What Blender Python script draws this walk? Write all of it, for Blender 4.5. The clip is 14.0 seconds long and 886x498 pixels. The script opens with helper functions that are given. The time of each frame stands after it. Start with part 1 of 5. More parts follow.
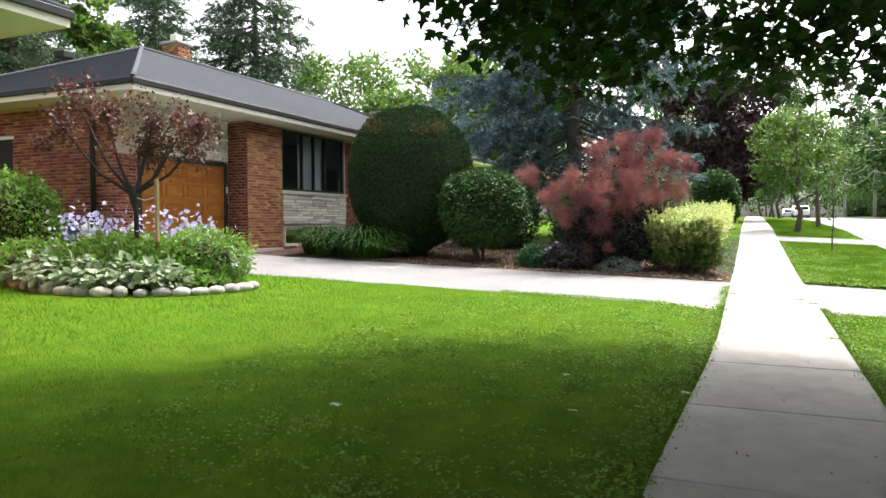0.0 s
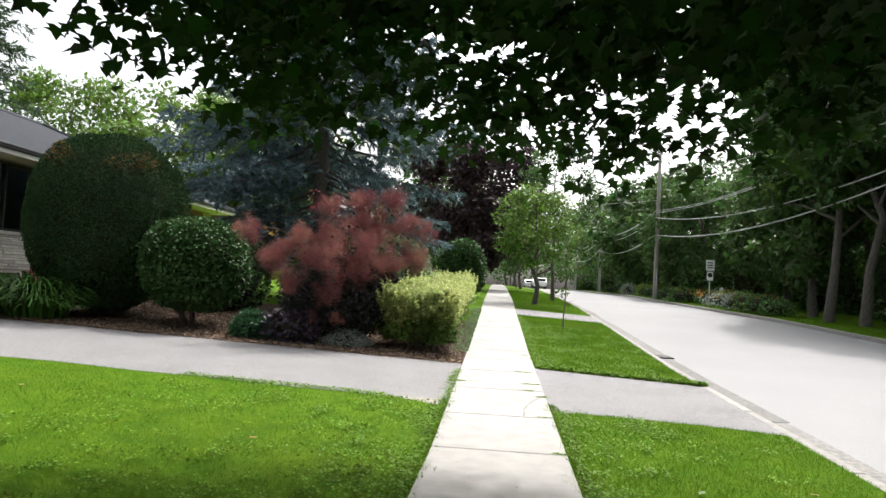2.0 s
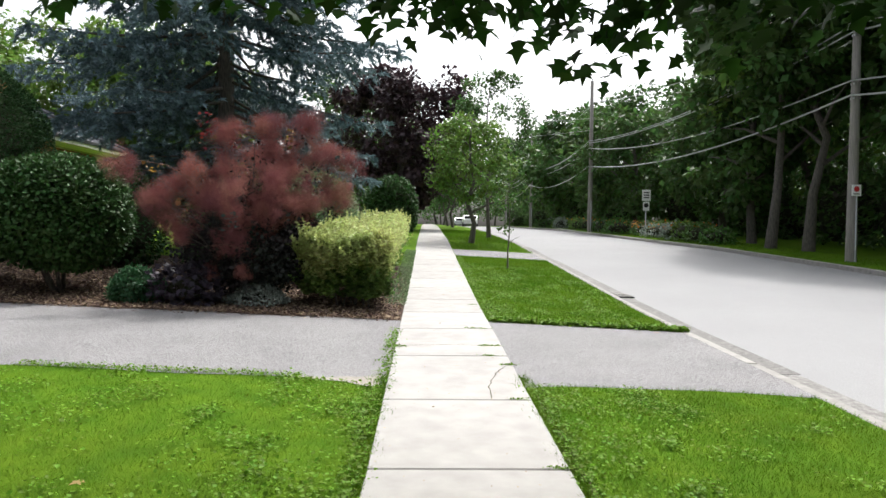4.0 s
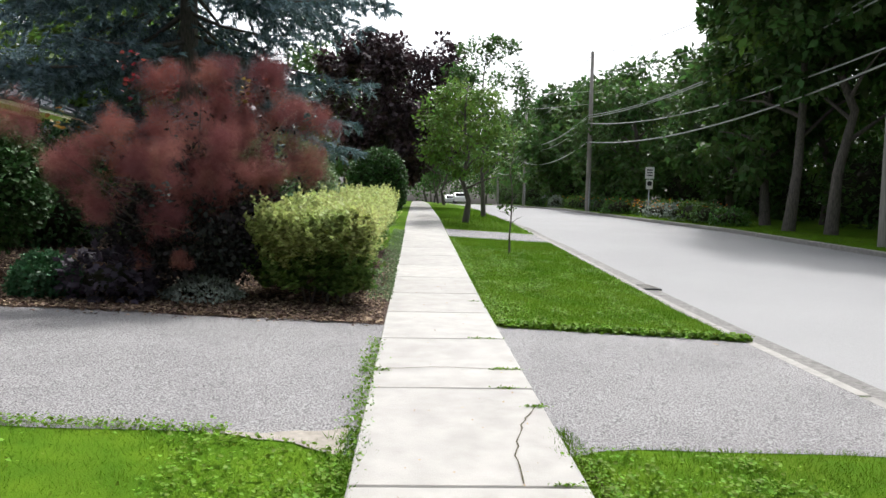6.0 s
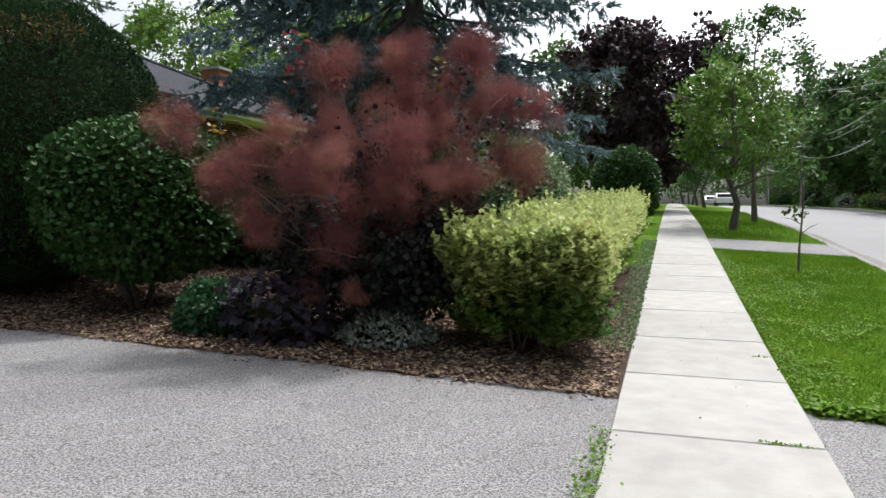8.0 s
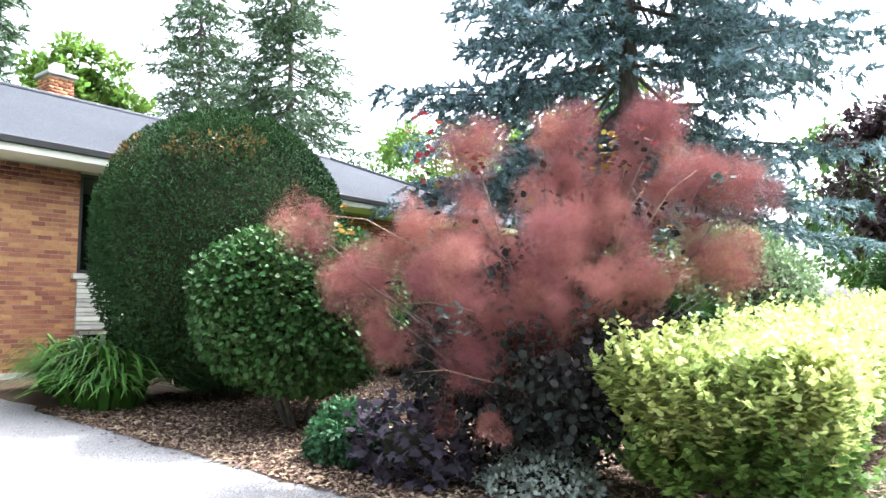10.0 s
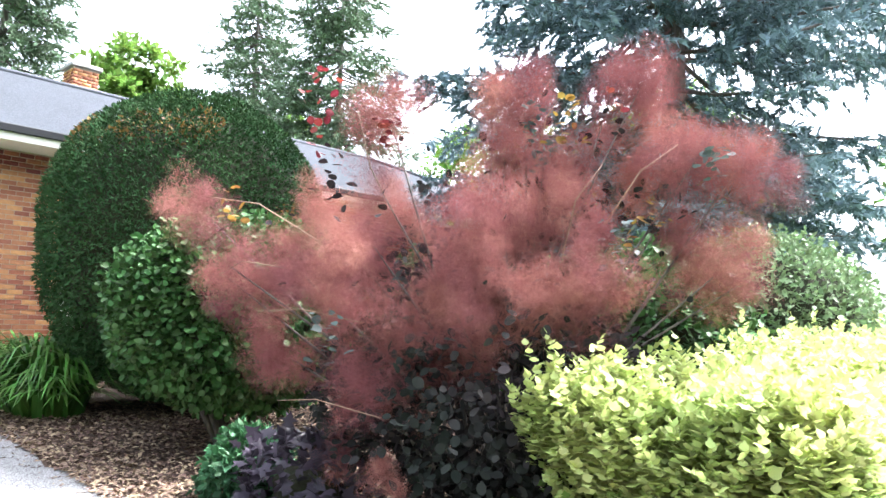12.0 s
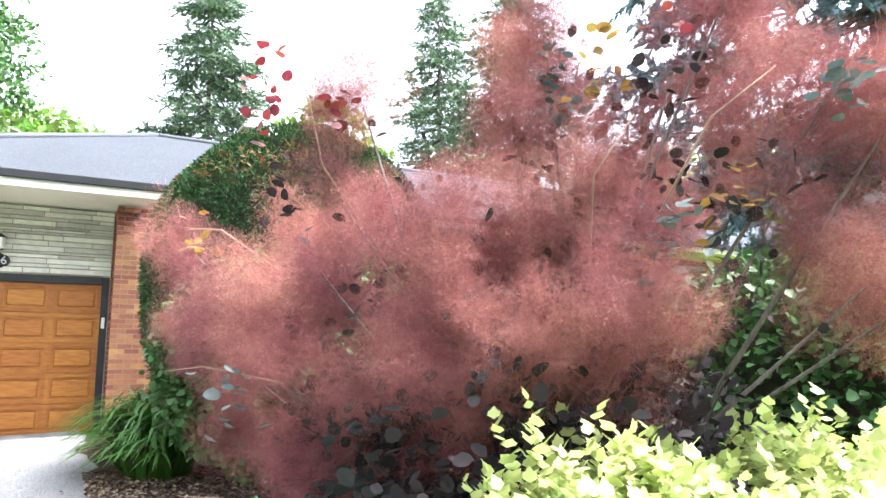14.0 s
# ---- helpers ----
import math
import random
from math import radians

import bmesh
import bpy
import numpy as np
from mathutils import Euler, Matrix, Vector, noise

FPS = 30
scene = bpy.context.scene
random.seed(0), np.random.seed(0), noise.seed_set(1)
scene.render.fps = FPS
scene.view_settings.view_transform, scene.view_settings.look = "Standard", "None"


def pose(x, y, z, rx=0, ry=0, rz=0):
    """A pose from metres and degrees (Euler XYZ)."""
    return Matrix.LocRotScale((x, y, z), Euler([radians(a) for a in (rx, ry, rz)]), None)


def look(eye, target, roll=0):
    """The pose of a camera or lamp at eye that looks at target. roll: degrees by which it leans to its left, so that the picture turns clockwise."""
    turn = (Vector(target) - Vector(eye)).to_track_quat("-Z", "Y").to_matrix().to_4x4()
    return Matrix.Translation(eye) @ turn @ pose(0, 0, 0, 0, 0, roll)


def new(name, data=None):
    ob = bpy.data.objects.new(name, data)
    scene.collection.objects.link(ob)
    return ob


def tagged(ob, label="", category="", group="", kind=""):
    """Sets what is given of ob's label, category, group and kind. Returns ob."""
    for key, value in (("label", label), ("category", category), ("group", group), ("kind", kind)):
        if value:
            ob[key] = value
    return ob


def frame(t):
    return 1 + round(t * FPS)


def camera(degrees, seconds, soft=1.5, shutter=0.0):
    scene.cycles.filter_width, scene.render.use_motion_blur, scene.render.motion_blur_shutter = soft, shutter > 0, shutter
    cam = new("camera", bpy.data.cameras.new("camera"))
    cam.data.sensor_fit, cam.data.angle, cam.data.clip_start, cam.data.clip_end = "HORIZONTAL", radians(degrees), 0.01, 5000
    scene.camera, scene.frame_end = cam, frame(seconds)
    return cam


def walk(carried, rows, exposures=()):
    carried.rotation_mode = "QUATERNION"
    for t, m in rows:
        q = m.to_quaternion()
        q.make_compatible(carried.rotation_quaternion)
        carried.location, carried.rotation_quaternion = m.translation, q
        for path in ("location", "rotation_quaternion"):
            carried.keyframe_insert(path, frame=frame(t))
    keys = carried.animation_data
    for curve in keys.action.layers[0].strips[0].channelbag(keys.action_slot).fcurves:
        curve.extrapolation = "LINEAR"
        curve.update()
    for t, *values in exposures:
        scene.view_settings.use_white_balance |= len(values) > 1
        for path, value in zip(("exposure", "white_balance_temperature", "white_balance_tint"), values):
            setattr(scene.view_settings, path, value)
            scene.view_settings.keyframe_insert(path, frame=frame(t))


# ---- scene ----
cam = camera(64.2, 14.0)
PATH = [
    (0, (-0.3, -1.269, 1.474), (-1.095, 0.565, 1.404), -0.3),
    (0.3, (-0.189, -0.956, 1.496), (-0.842, 0.933, 1.409), 0.0),
    (0.5, (-0.159, -0.757, 1.494), (-0.644, 1.176, 1.322), 1.1),
    (1, (-0.136, -0.253, 1.529), (-0.352, 1.725, 1.329), 0.1),
    (1.5, (-0.061, 0.333, 1.594), (-0.164, 2.329, 1.532), 1.6),
    (2, (-0.088, 0.834, 1.667), (-0.246, 2.825, 1.772), 3.1),
    (2.5, (-0.104, 1.339, 1.728), (-0.062, 3.319, 2.004), 3.6),
    (3, (-0.114, 1.873, 1.703), (-0.079, 3.861, 1.914), 4.1),
    (3.5, (-0.232, 2.472, 1.663), (-0.151, 4.467, 1.777), 1.4),
    (3.7, (-0.267, 2.726, 1.658), (-0.218, 4.726, 1.65), 0.7),
    (5.8, (-0.293, 5.125, 1.665), (-0.234, 7.119, 1.525), 1.1),
    (6, (-0.296, 5.375, 1.66), (-0.216, 7.37, 1.54), 1.3),
    (6.5, (-0.266, 5.979, 1.661), (-0.278, 7.973, 1.511), 1.1),
    (7, (-0.235, 6.619, 1.677), (-0.359, 8.59, 1.361), 2.1),
    (7.5, (-0.301, 7.244, 1.697), (-0.474, 9.216, 1.411), -0.2),
    (8, (-0.274, 7.804, 1.749), (-0.887, 9.704, 1.632), 0.1),
    (8.5, (-0.294, 8.304, 1.8), (-1.081, 10.143, 1.767), 0.1),
    (9, (-0.223, 8.699, 1.797), (-1.237, 10.422, 1.838), 0.4),
    (9.2, (-0.167, 8.867, 1.803), (-1.277, 10.529, 1.879), 1.3),
    (11.3, (-0.121, 10.197, 1.771), (-1.378, 11.738, 1.981), -0.3),
    (11.5, (-0.132, 10.416, 1.794), (-1.386, 11.964, 1.98), 0.2),
    (12, (-0.093, 10.963, 1.835), (-1.468, 12.402, 2.031), 1.9),
    (12.5, (-0.139, 11.411, 1.833), (-1.65, 12.7, 2.068), 0.3),
    (13, (-0.3, 11.838, 1.87), (-1.857, 13.039, 2.232), 0.1),
    (13.5, (-0.376, 12.28, 1.894), (-2.128, 13.175, 2.255), 0.1),
    (14, (-0.419, 12.645, 1.907), (-2.153, 13.598, 2.201), 0.0),
]

EXPOSURES = [(0.0, 1.22, 6500, 10), (0.5, 1.1, 6500, 10), (1.0, 0.72, 6500, 10), (2.0, 0.6, 6450, 10), (2.5, 1.05, 6450, 10), (3.0, 1.3, 6400, 10), (3.5, 0.55, 6350, 10), (6.0, 0.33, 6250, 10),
             (8.3, 0.2, 6200, 10), (8.5, 0.35, 6200, 10), (9.0, 1.75, 6000, 10), (11.5, 2.5, 5900, 10), (12.5, 2.5, 5900, 10), (14.0, 2.6, 5950, 10)]
walk(cam, [(t, look(eye, target, roll)) for t, eye, target, roll in PATH], EXPOSURES)

# ---------------------------------------------------------------- light
SUN_AZ, SUN_EL = 20.0, 58.0      # degrees from +y towards +x, and above the horizon
world = bpy.data.worlds.new("sky")
scene.world = world
world.use_nodes = True
wn = world.node_tree.nodes
sky = wn.new("ShaderNodeTexSky")
sky.sky_type = 'NISHITA'
sky.sun_disc = False
sky.sun_elevation, sky.sun_rotation = radians(SUN_EL), radians(SUN_AZ)
sky.air_density, sky.dust_density, sky.ozone_density = 1.0, 7.0, 1.0
wn["Background"].inputs["Strength"].default_value = 0.15
haze = wn.new("ShaderNodeHueSaturation")      # thin white summer haze
haze.inputs["Saturation"].default_value, haze.inputs["Value"].default_value = 0.30, 1.5
world.node_tree.links.new(sky.outputs[0], haze.inputs["Color"])
world.node_tree.links.new(haze.outputs[0], wn["Background"].inputs["Color"])
sun = new("sun", bpy.data.lights.new("sun", 'SUN'))
sun.data.energy, sun.data.angle, sun.data.color = 2.2, radians(2.5), (1.0, 0.965, 0.92)
sa, se = radians(SUN_AZ), radians(SUN_EL)
sun.matrix_world = look((0, 0, 0), (-math.sin(sa) * math.cos(se), -math.cos(sa) * math.cos(se), -math.sin(se)))


# ---------------------------------------------------------------- materials
def material(name, base, second=None, scale=8.0, rough=0.8, bump=0.2, bump_scale=60.0, metal=0.0, island=0.0,
             thin=0.0, spec=0.3, stretch=(1, 1, 1), stain=0.0, stain_scale=0.7, per_object=0.0, sharp=0.18):
    """Procedural surface: two colours mixed by noise, coarse stains, fine bump, optional variation per piece and leaf translucency."""
    m = bpy.data.materials.new(name)
    m.use_nodes = True
    n, l = m.node_tree.nodes, m.node_tree.links
    bsdf = n["Principled BSDF"]
    bsdf.inputs["Roughness"].default_value = rough
    bsdf.inputs["Metallic"].default_value = metal
    bsdf.inputs["Specular IOR Level"].default_value = spec
    co = n.new("ShaderNodeTexCoord")
    mp = n.new("ShaderNodeMapping")
    mp.inputs["Scale"].default_value = stretch
    l.new(co.outputs["Object"], mp.inputs["Vector"])
    tex = n.new("ShaderNodeTexNoise")
    tex.inputs["Scale"].default_value, tex.inputs["Detail"].default_value = scale, 6
    l.new(mp.outputs[0], tex.inputs["Vector"])
    ramp = n.new("ShaderNodeValToRGB")
    ramp.color_ramp.elements[0].position, ramp.color_ramp.elements[1].position = 0.5 - sharp, 0.5 + sharp
    ramp.color_ramp.elements[0].color = (*base, 1)
    ramp.color_ramp.elements[1].color = (*(second or [c * 0.75 for c in base]), 1)
    l.new(tex.outputs["Fac"], ramp.inputs["Fac"])
    colour = ramp.outputs["Color"]

    def vary(colour, source, amount):
        hsv = n.new("ShaderNodeHueSaturation")
        rng = n.new("ShaderNodeMapRange")
        rng.inputs["To Min"].default_value, rng.inputs["To Max"].default_value = 1 - amount, 1 + amount
        l.new(source, rng.inputs["Value"])
        l.new(rng.outputs[0], hsv.inputs["Value"])
        hue = n.new("ShaderNodeMapRange")
        hue.inputs["To Min"].default_value, hue.inputs["To Max"].default_value = 0.5 - amount * 0.05, 0.5 + amount * 0.05
        l.new(source, hue.inputs["Value"])
        l.new(hue.outputs[0], hsv.inputs["Hue"])
        l.new(colour, hsv.inputs["Color"])
        return hsv.outputs["Color"]

    if island:
        colour = vary(colour, n.new("ShaderNodeNewGeometry").outputs["Random Per Island"], island)
    if per_object:
        colour = vary(colour, n.new("ShaderNodeObjectInfo").outputs["Random"], per_object)
    if stain:
        st = n.new("ShaderNodeTexNoise")
        st.inputs["Scale"].default_value, st.inputs["Detail"].default_value = stain_scale, 5
        l.new(co.outputs["Object"], st.inputs["Vector"])
        colour = vary(colour, st.outputs["Fac"], stain)
    l.new(colour, bsdf.inputs["Base Color"])
    if bump:
        bt = n.new("ShaderNodeTexNoise")
        bt.inputs["Scale"].default_value, bt.inputs["Detail"].default_value = bump_scale, 4
        l.new(mp.outputs[0], bt.inputs["Vector"])
        bp = n.new("ShaderNodeBump")
        bp.inputs["Strength"].default_value, bp.inputs["Distance"].default_value = bump, 0.02
        l.new(bt.outputs["Fac"], bp.inputs["Height"])
        l.new(bp.outputs["Normal"], bsdf.inputs["Normal"])
    if thin:
        tr = n.new("ShaderNodeBsdfTranslucent")
        mix = n.new("ShaderNodeMixShader")
        mix.inputs[0].default_value = thin
        l.new(colour, tr.inputs["Color"])
        l.new(bsdf.outputs[0], mix.inputs[1])
        l.new(tr.outputs[0], mix.inputs[2])
        l.new(mix.outputs[0], n["Material Output"].inputs["Surface"])
    return m


def leaf_mat(name, base, second, island=0.35, thin=0.35, rough=0.5, scale=1.5, spec=0.3):
    return material(name, base, second, scale=scale, rough=rough, bump=0, island=island, thin=thin, spec=spec)


M_SOIL = material("grass_soil", (0.055, 0.125, 0.006), (0.095, 0.17, 0.009), scale=3, rough=0.95, spec=0.05, bump=0.6, bump_scale=90, stain=0.25)
M_GRASS = material("grass_blades", (0.072, 0.165, 0.008), (0.135, 0.235, 0.015), scale=0.9, rough=0.7, spec=0.08, bump=0, island=0.35, thin=0.3, stain=0.22, stain_scale=1.6)
M_CLOVER = leaf_mat("clover", (0.115, 0.225, 0.018), (0.17, 0.29, 0.03), spec=0.1)
M_CONC = material("concrete", (0.40, 0.388, 0.36), (0.335, 0.325, 0.30), scale=5, rough=0.9, bump=0.25, bump_scale=140, stain=0.16, per_object=0.05)
M_JOINT = material("joint_dirt", (0.10, 0.085, 0.06), (0.06, 0.06, 0.03), scale=30, rough=1, bump=0.3)
M_DRIVE = material("old_asphalt", (0.36, 0.352, 0.348), (0.105, 0.10, 0.10), scale=82, sharp=0.11, rough=0.92, bump=0.6, bump_scale=160, stain=0.20, stain_scale=1.1)
M_ROAD = material("road_asphalt", (0.30, 0.298, 0.295), (0.25, 0.248, 0.246), scale=60, rough=0.9, bump=0.35, bump_scale=120, stain=0.12, stain_scale=0.35)
M_KERB = material("kerb_concrete", (0.33, 0.315, 0.29), (0.24, 0.23, 0.21), scale=9, rough=0.9, bump=0.3, stain=0.2, per_object=0.08)
M_GUTTER = material("gutter_concrete", (0.27, 0.26, 0.245), (0.15, 0.145, 0.135), scale=16, rough=0.95, bump=0.9, bump_scale=35, stain=0.3, stain_scale=4, per_object=0.1)
M_SAND = material("washed_sand", (0.36, 0.33, 0.28), (0.26, 0.235, 0.20), scale=20, rough=1, bump=0.3, bump_scale=140)
M_MULCH = material("mulch_soil", (0.085, 0.052, 0.034), (0.045, 0.03, 0.021), scale=26, rough=1, bump=1.0, bump_scale=70, stain=0.25)
M_CHIP = material("wood_chip", (0.29, 0.205, 0.145), (0.16, 0.105, 0.075), scale=9, rough=0.9, bump=0.1, island=0.65)
M_BRICK = material("brick", (0.315, 0.115, 0.068), (0.235, 0.083, 0.054), scale=14, rough=0.9, bump=0.35, bump_scale=120, island=0.45, per_object=0.42)
M_MORTAR = material("mortar", (0.44, 0.37, 0.30), (0.36, 0.30, 0.25), scale=20, rough=0.95, bump=0.3)
M_STONE = material("ledge_stone", (0.68, 0.66, 0.59), (0.54, 0.53, 0.47), scale=9, rough=0.85, bump=0.35, bump_scale=50, per_object=0.28)
M_FIELD = material("field_stone", (0.46, 0.44, 0.41), (0.30, 0.28, 0.26), scale=12, rough=0.85, bump=0.4, bump_scale=40, per_object=0.3)
M_SHINGLE = material("shingle", (0.074, 0.08, 0.092), (0.054, 0.058, 0.066), scale=30, rough=0.95, bump=0.5, bump_scale=120, island=0.12, stain=0.12)
M_FASCIA = material("fascia_black", (0.018, 0.018, 0.02), rough=0.5, scale=4, bump=0.05)
M_SOFFIT = material("soffit_paint", (0.74, 0.72, 0.64), (0.68, 0.66, 0.58), scale=3, rough=0.6, bump=0.05)
M_BLACK = material("black_paint", (0.02, 0.02, 0.022), (0.03, 0.03, 0.03), scale=5, rough=0.5, bump=0.05)
M_OAK = material("stained_wood", (0.40, 0.155, 0.03), (0.27, 0.095, 0.02), scale=6, rough=0.45, bump=0.12, bump_scale=40, stretch=(6, 1, 6), per_object=0.1)
M_BARK = material("bark", (0.145, 0.128, 0.112), (0.065, 0.058, 0.052), scale=9, rough=0.95, bump=1.0, bump_scale=14, stretch=(3, 3, 0.6))
M_DARKBARK = material("dark_bark", (0.05, 0.042, 0.04), (0.028, 0.024, 0.024), scale=9, rough=0.95, bump=0.8, bump_scale=20, stretch=(3, 3, 0.6))
M_POLE = material("weathered_pole", (0.30, 0.275, 0.25), (0.20, 0.185, 0.17), scale=8, rough=0.9, bump=0.4, bump_scale=30, stretch=(5, 5, 0.3))
M_STAKE = material("stake_wood", (0.42, 0.32, 0.21), (0.33, 0.24, 0.15), scale=8, rough=0.8, bump=0.2, stretch=(5, 5, 0.5))
M_TWIGPALE = material("pale_twig", (0.30, 0.20, 0.14), (0.20, 0.12, 0.09), scale=8, rough=0.8, bump=0.2, stretch=(5, 5, 0.5))
M_METAL = material("galvanised", (0.55, 0.56, 0.57), (0.45, 0.46, 0.47), scale=10, rough=0.45, bump=0.05, metal=0.8)
M_WHITE = material("white_enamel", (0.80, 0.80, 0.78), (0.74, 0.74, 0.72), scale=4, rough=0.45, bump=0.03)
M_WIRE = material("cable_sheath", (0.40, 0.41, 0.40), rough=0.5, bump=0, scale=3)
M_CURTAIN = material("curtain", (0.70, 0.74, 0.72), (0.55, 0.60, 0.58), scale=3, rough=0.9, bump=0.2, bump_scale=8, stretch=(1, 9, 0.3))
# near-black colour that stands in for the shade of unlit rooms
M_ROOMSHADE = material("room_shade", (0.03, 0.03, 0.03), rough=0.9, scale=2, bump=0)
M_BLUE = material("blue_plastic", (0.04, 0.10, 0.30), rough=0.4, scale=3, bump=0)
M_RED = material("red_enamel", (0.55, 0.03, 0.03), rough=0.4, scale=3, bump=0)

M_GLASS = bpy.data.materials.new("window_glass")
M_GLASS.use_nodes = True
gb = M_GLASS.node_tree.nodes["Principled BSDF"]
gb.inputs["Transmission Weight"].default_value, gb.inputs["Roughness"].default_value = 1.0, 0.02
gb.inputs["Base Color"].default_value, gb.inputs["IOR"].default_value = (0.75, 0.8, 0.8, 1), 1.45

L_YEW = leaf_mat("yew_needles", (0.030, 0.068, 0.026), (0.048, 0.092, 0.034), island=0.4, thin=0.1, rough=0.75, spec=0.08)
L_YEWDRY = leaf_mat("dry_needles", (0.22, 0.11, 0.03), (0.13, 0.09, 0.03))
L_BOX = leaf_mat("privet_leaves", (0.038, 0.09, 0.025), (0.06, 0.12, 0.034), island=0.4, thin=0.15, rough=0.5, spec=0.2)
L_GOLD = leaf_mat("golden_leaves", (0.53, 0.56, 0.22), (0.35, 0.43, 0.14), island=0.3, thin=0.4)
# darker copy of the golden leaf, with the hedge's lower shade in its colour
L_GOLDSHADE = leaf_mat("shaded_gold_leaves", (0.20, 0.30, 0.07), (0.12, 0.21, 0.05), island=0.35, thin=0.4)
L_SMOKE = material("smoke_plume", (0.37, 0.165, 0.155), (0.20, 0.056, 0.056), scale=3.0, rough=0.8, bump=0, island=0.25, thin=0.22, spec=0.1, per_object=0.34)
L_SMOKELEAF = leaf_mat("smoke_bush_leaves", (0.036, 0.026, 0.030), (0.028, 0.036, 0.030), island=0.5, thin=0.2, rough=0.75, spec=0.08)
L_REDLEAF = leaf_mat("young_red_leaves", (0.20, 0.025, 0.03), (0.12, 0.03, 0.025), thin=0.3)
L_DUSKY = leaf_mat("dusky_blue_leaves", (0.055, 0.085, 0.085), (0.085, 0.115, 0.11), thin=0.2, rough=0.45)
L_OLIVE = leaf_mat("olive_orange_leaves", (0.17, 0.13, 0.03), (0.26, 0.13, 0.03), thin=0.35)
L_SPRUCE = leaf_mat("blue_needles", (0.21, 0.30, 0.325), (0.06, 0.105, 0.112), island=0.55, thin=0.12, rough=0.7)
L_SPRUCEDARK = leaf_mat("green_needles", (0.075, 0.12, 0.065), (0.115, 0.165, 0.095), island=0.4, thin=0.12, rough=0.7)
# maple green taken down near black: the boughs' backlit shade is in the colour
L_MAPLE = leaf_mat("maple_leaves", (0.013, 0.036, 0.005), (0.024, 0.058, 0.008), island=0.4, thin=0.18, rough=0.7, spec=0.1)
L_CRIMSON = leaf_mat("purple_maple_leaves", (0.042, 0.026, 0.032), (0.065, 0.035, 0.042), island=0.4, thin=0.2)
L_WOODS = leaf_mat("woods_leaves", (0.085, 0.155, 0.036), (0.045, 0.095, 0.026), island=0.5, thin=0.38, scale=0.35)
L_WOODSB = leaf_mat("bright_leaves", (0.145, 0.24, 0.042), (0.09, 0.165, 0.03), island=0.4, thin=0.4, scale=0.4)
L_LILY = leaf_mat("daylily_blades", (0.052, 0.135, 0.022), (0.085, 0.185, 0.035), island=0.35, thin=0.3, rough=0.4)
L_HOSTA = leaf_mat("hosta_leaves", (0.20, 0.29, 0.15), (0.42, 0.48, 0.33), island=0.35, thin=0.25, scale=9)
L_BED = leaf_mat("bed_leaves", (0.19, 0.33, 0.05), (0.12, 0.23, 0.04), island=0.4, thin=0.35)
L_SILVER = leaf_mat("silver_leaves", (0.24, 0.29, 0.24), (0.33, 0.37, 0.32), island=0.3, thin=0.2)
L_JUNIPER = leaf_mat("juniper_leaves", (0.06, 0.17, 0.06), (0.04, 0.11, 0.05), island=0.35, thin=0.15)
L_CHERRY = leaf_mat("bronze_leaves", (0.075, 0.034, 0.036), (0.15, 0.065, 0.04), island=0.5, thin=0.3)
L_BELL = leaf_mat("violet_flowers", (0.42, 0.40, 0.66), (0.60, 0.56, 0.74), island=0.25, thin=0.4)
L_PALE = leaf_mat("pale_leaves", (0.20, 0.27, 0.14), (0.12, 0.19, 0.08), island=0.35, thin=0.3)
L_HEUCH = leaf_mat("purple_leaves", (0.07, 0.055, 0.078), (0.042, 0.034, 0.048), island=0.3, thin=0.2)
L_FALL = leaf_mat("fallen_leaf_pale", (0.55, 0.60, 0.48), (0.45, 0.52, 0.36))
L_FALLY = leaf_mat("fallen_leaf_brown", (0.40, 0.25, 0.10), (0.3, 0.2, 0.08))
L_GARDEN = leaf_mat("garden_leaves", (0.055, 0.12, 0.035), (0.085, 0.16, 0.05), island=0.4, thin=0.3)
L_ORANGE = leaf_mat("orange_flowers", (0.60, 0.16, 0.02), (0.65, 0.30, 0.03), island=0.2, thin=0.4)


# ---------------------------------------------------------------- mesh helpers
def part(name, bm, mat, parent=None, label=""):
    me = bpy.data.meshes.new(name)
    bm.to_mesh(me)
    bm.free()
    me.materials.append(mat)
    ob = new(name, me)
    ob.parent = parent
    if label:
        tagged(ob, label)
    return ob


def soup(name, verts, faces, mat, parent=None, smooth=False):
    """One mesh object from arrays of vertices and faces."""
    me = bpy.data.meshes.new(name)
    verts, faces = np.asarray(verts, np.float32), np.asarray(faces, np.int32)
    k = faces.shape[1]
    me.vertices.add(len(verts))
    me.vertices.foreach_set("co", verts.ravel())
    me.loops.add(faces.size)
    me.loops.foreach_set("vertex_index", faces.ravel())
    me.polygons.add(len(faces))
    me.polygons.foreach_set("loop_start", np.arange(0, faces.size, k, dtype=np.int32))
    me.update(calc_edges=True)
    me.validate()
    me.materials.append(mat)
    if smooth:
        me.polygons.foreach_set("use_smooth", np.ones(len(faces), bool))
    ob = new(name, me)
    ob.parent = parent
    return ob


def empty(name, label="", category="", at=(0, 0, 0), group="", kind=""):
    ob = new(name)
    ob.location = at
    return tagged(ob, label, category, group, kind)


def box(bm, x0, x1, y0, y1, z0, z1, bevel=0.0):
    m = Matrix.LocRotScale(((x0 + x1) / 2, (y0 + y1) / 2, (z0 + z1) / 2), None, (x1 - x0, y1 - y0, z1 - z0))
    vs = bmesh.ops.create_cube(bm, size=1.0, matrix=m)["verts"]
    if bevel:
        es = {e for v in vs for e in v.link_edges}
        bmesh.ops.bevel(bm, geom=list(es), offset=bevel, segments=1, affect='EDGES')
    return bm


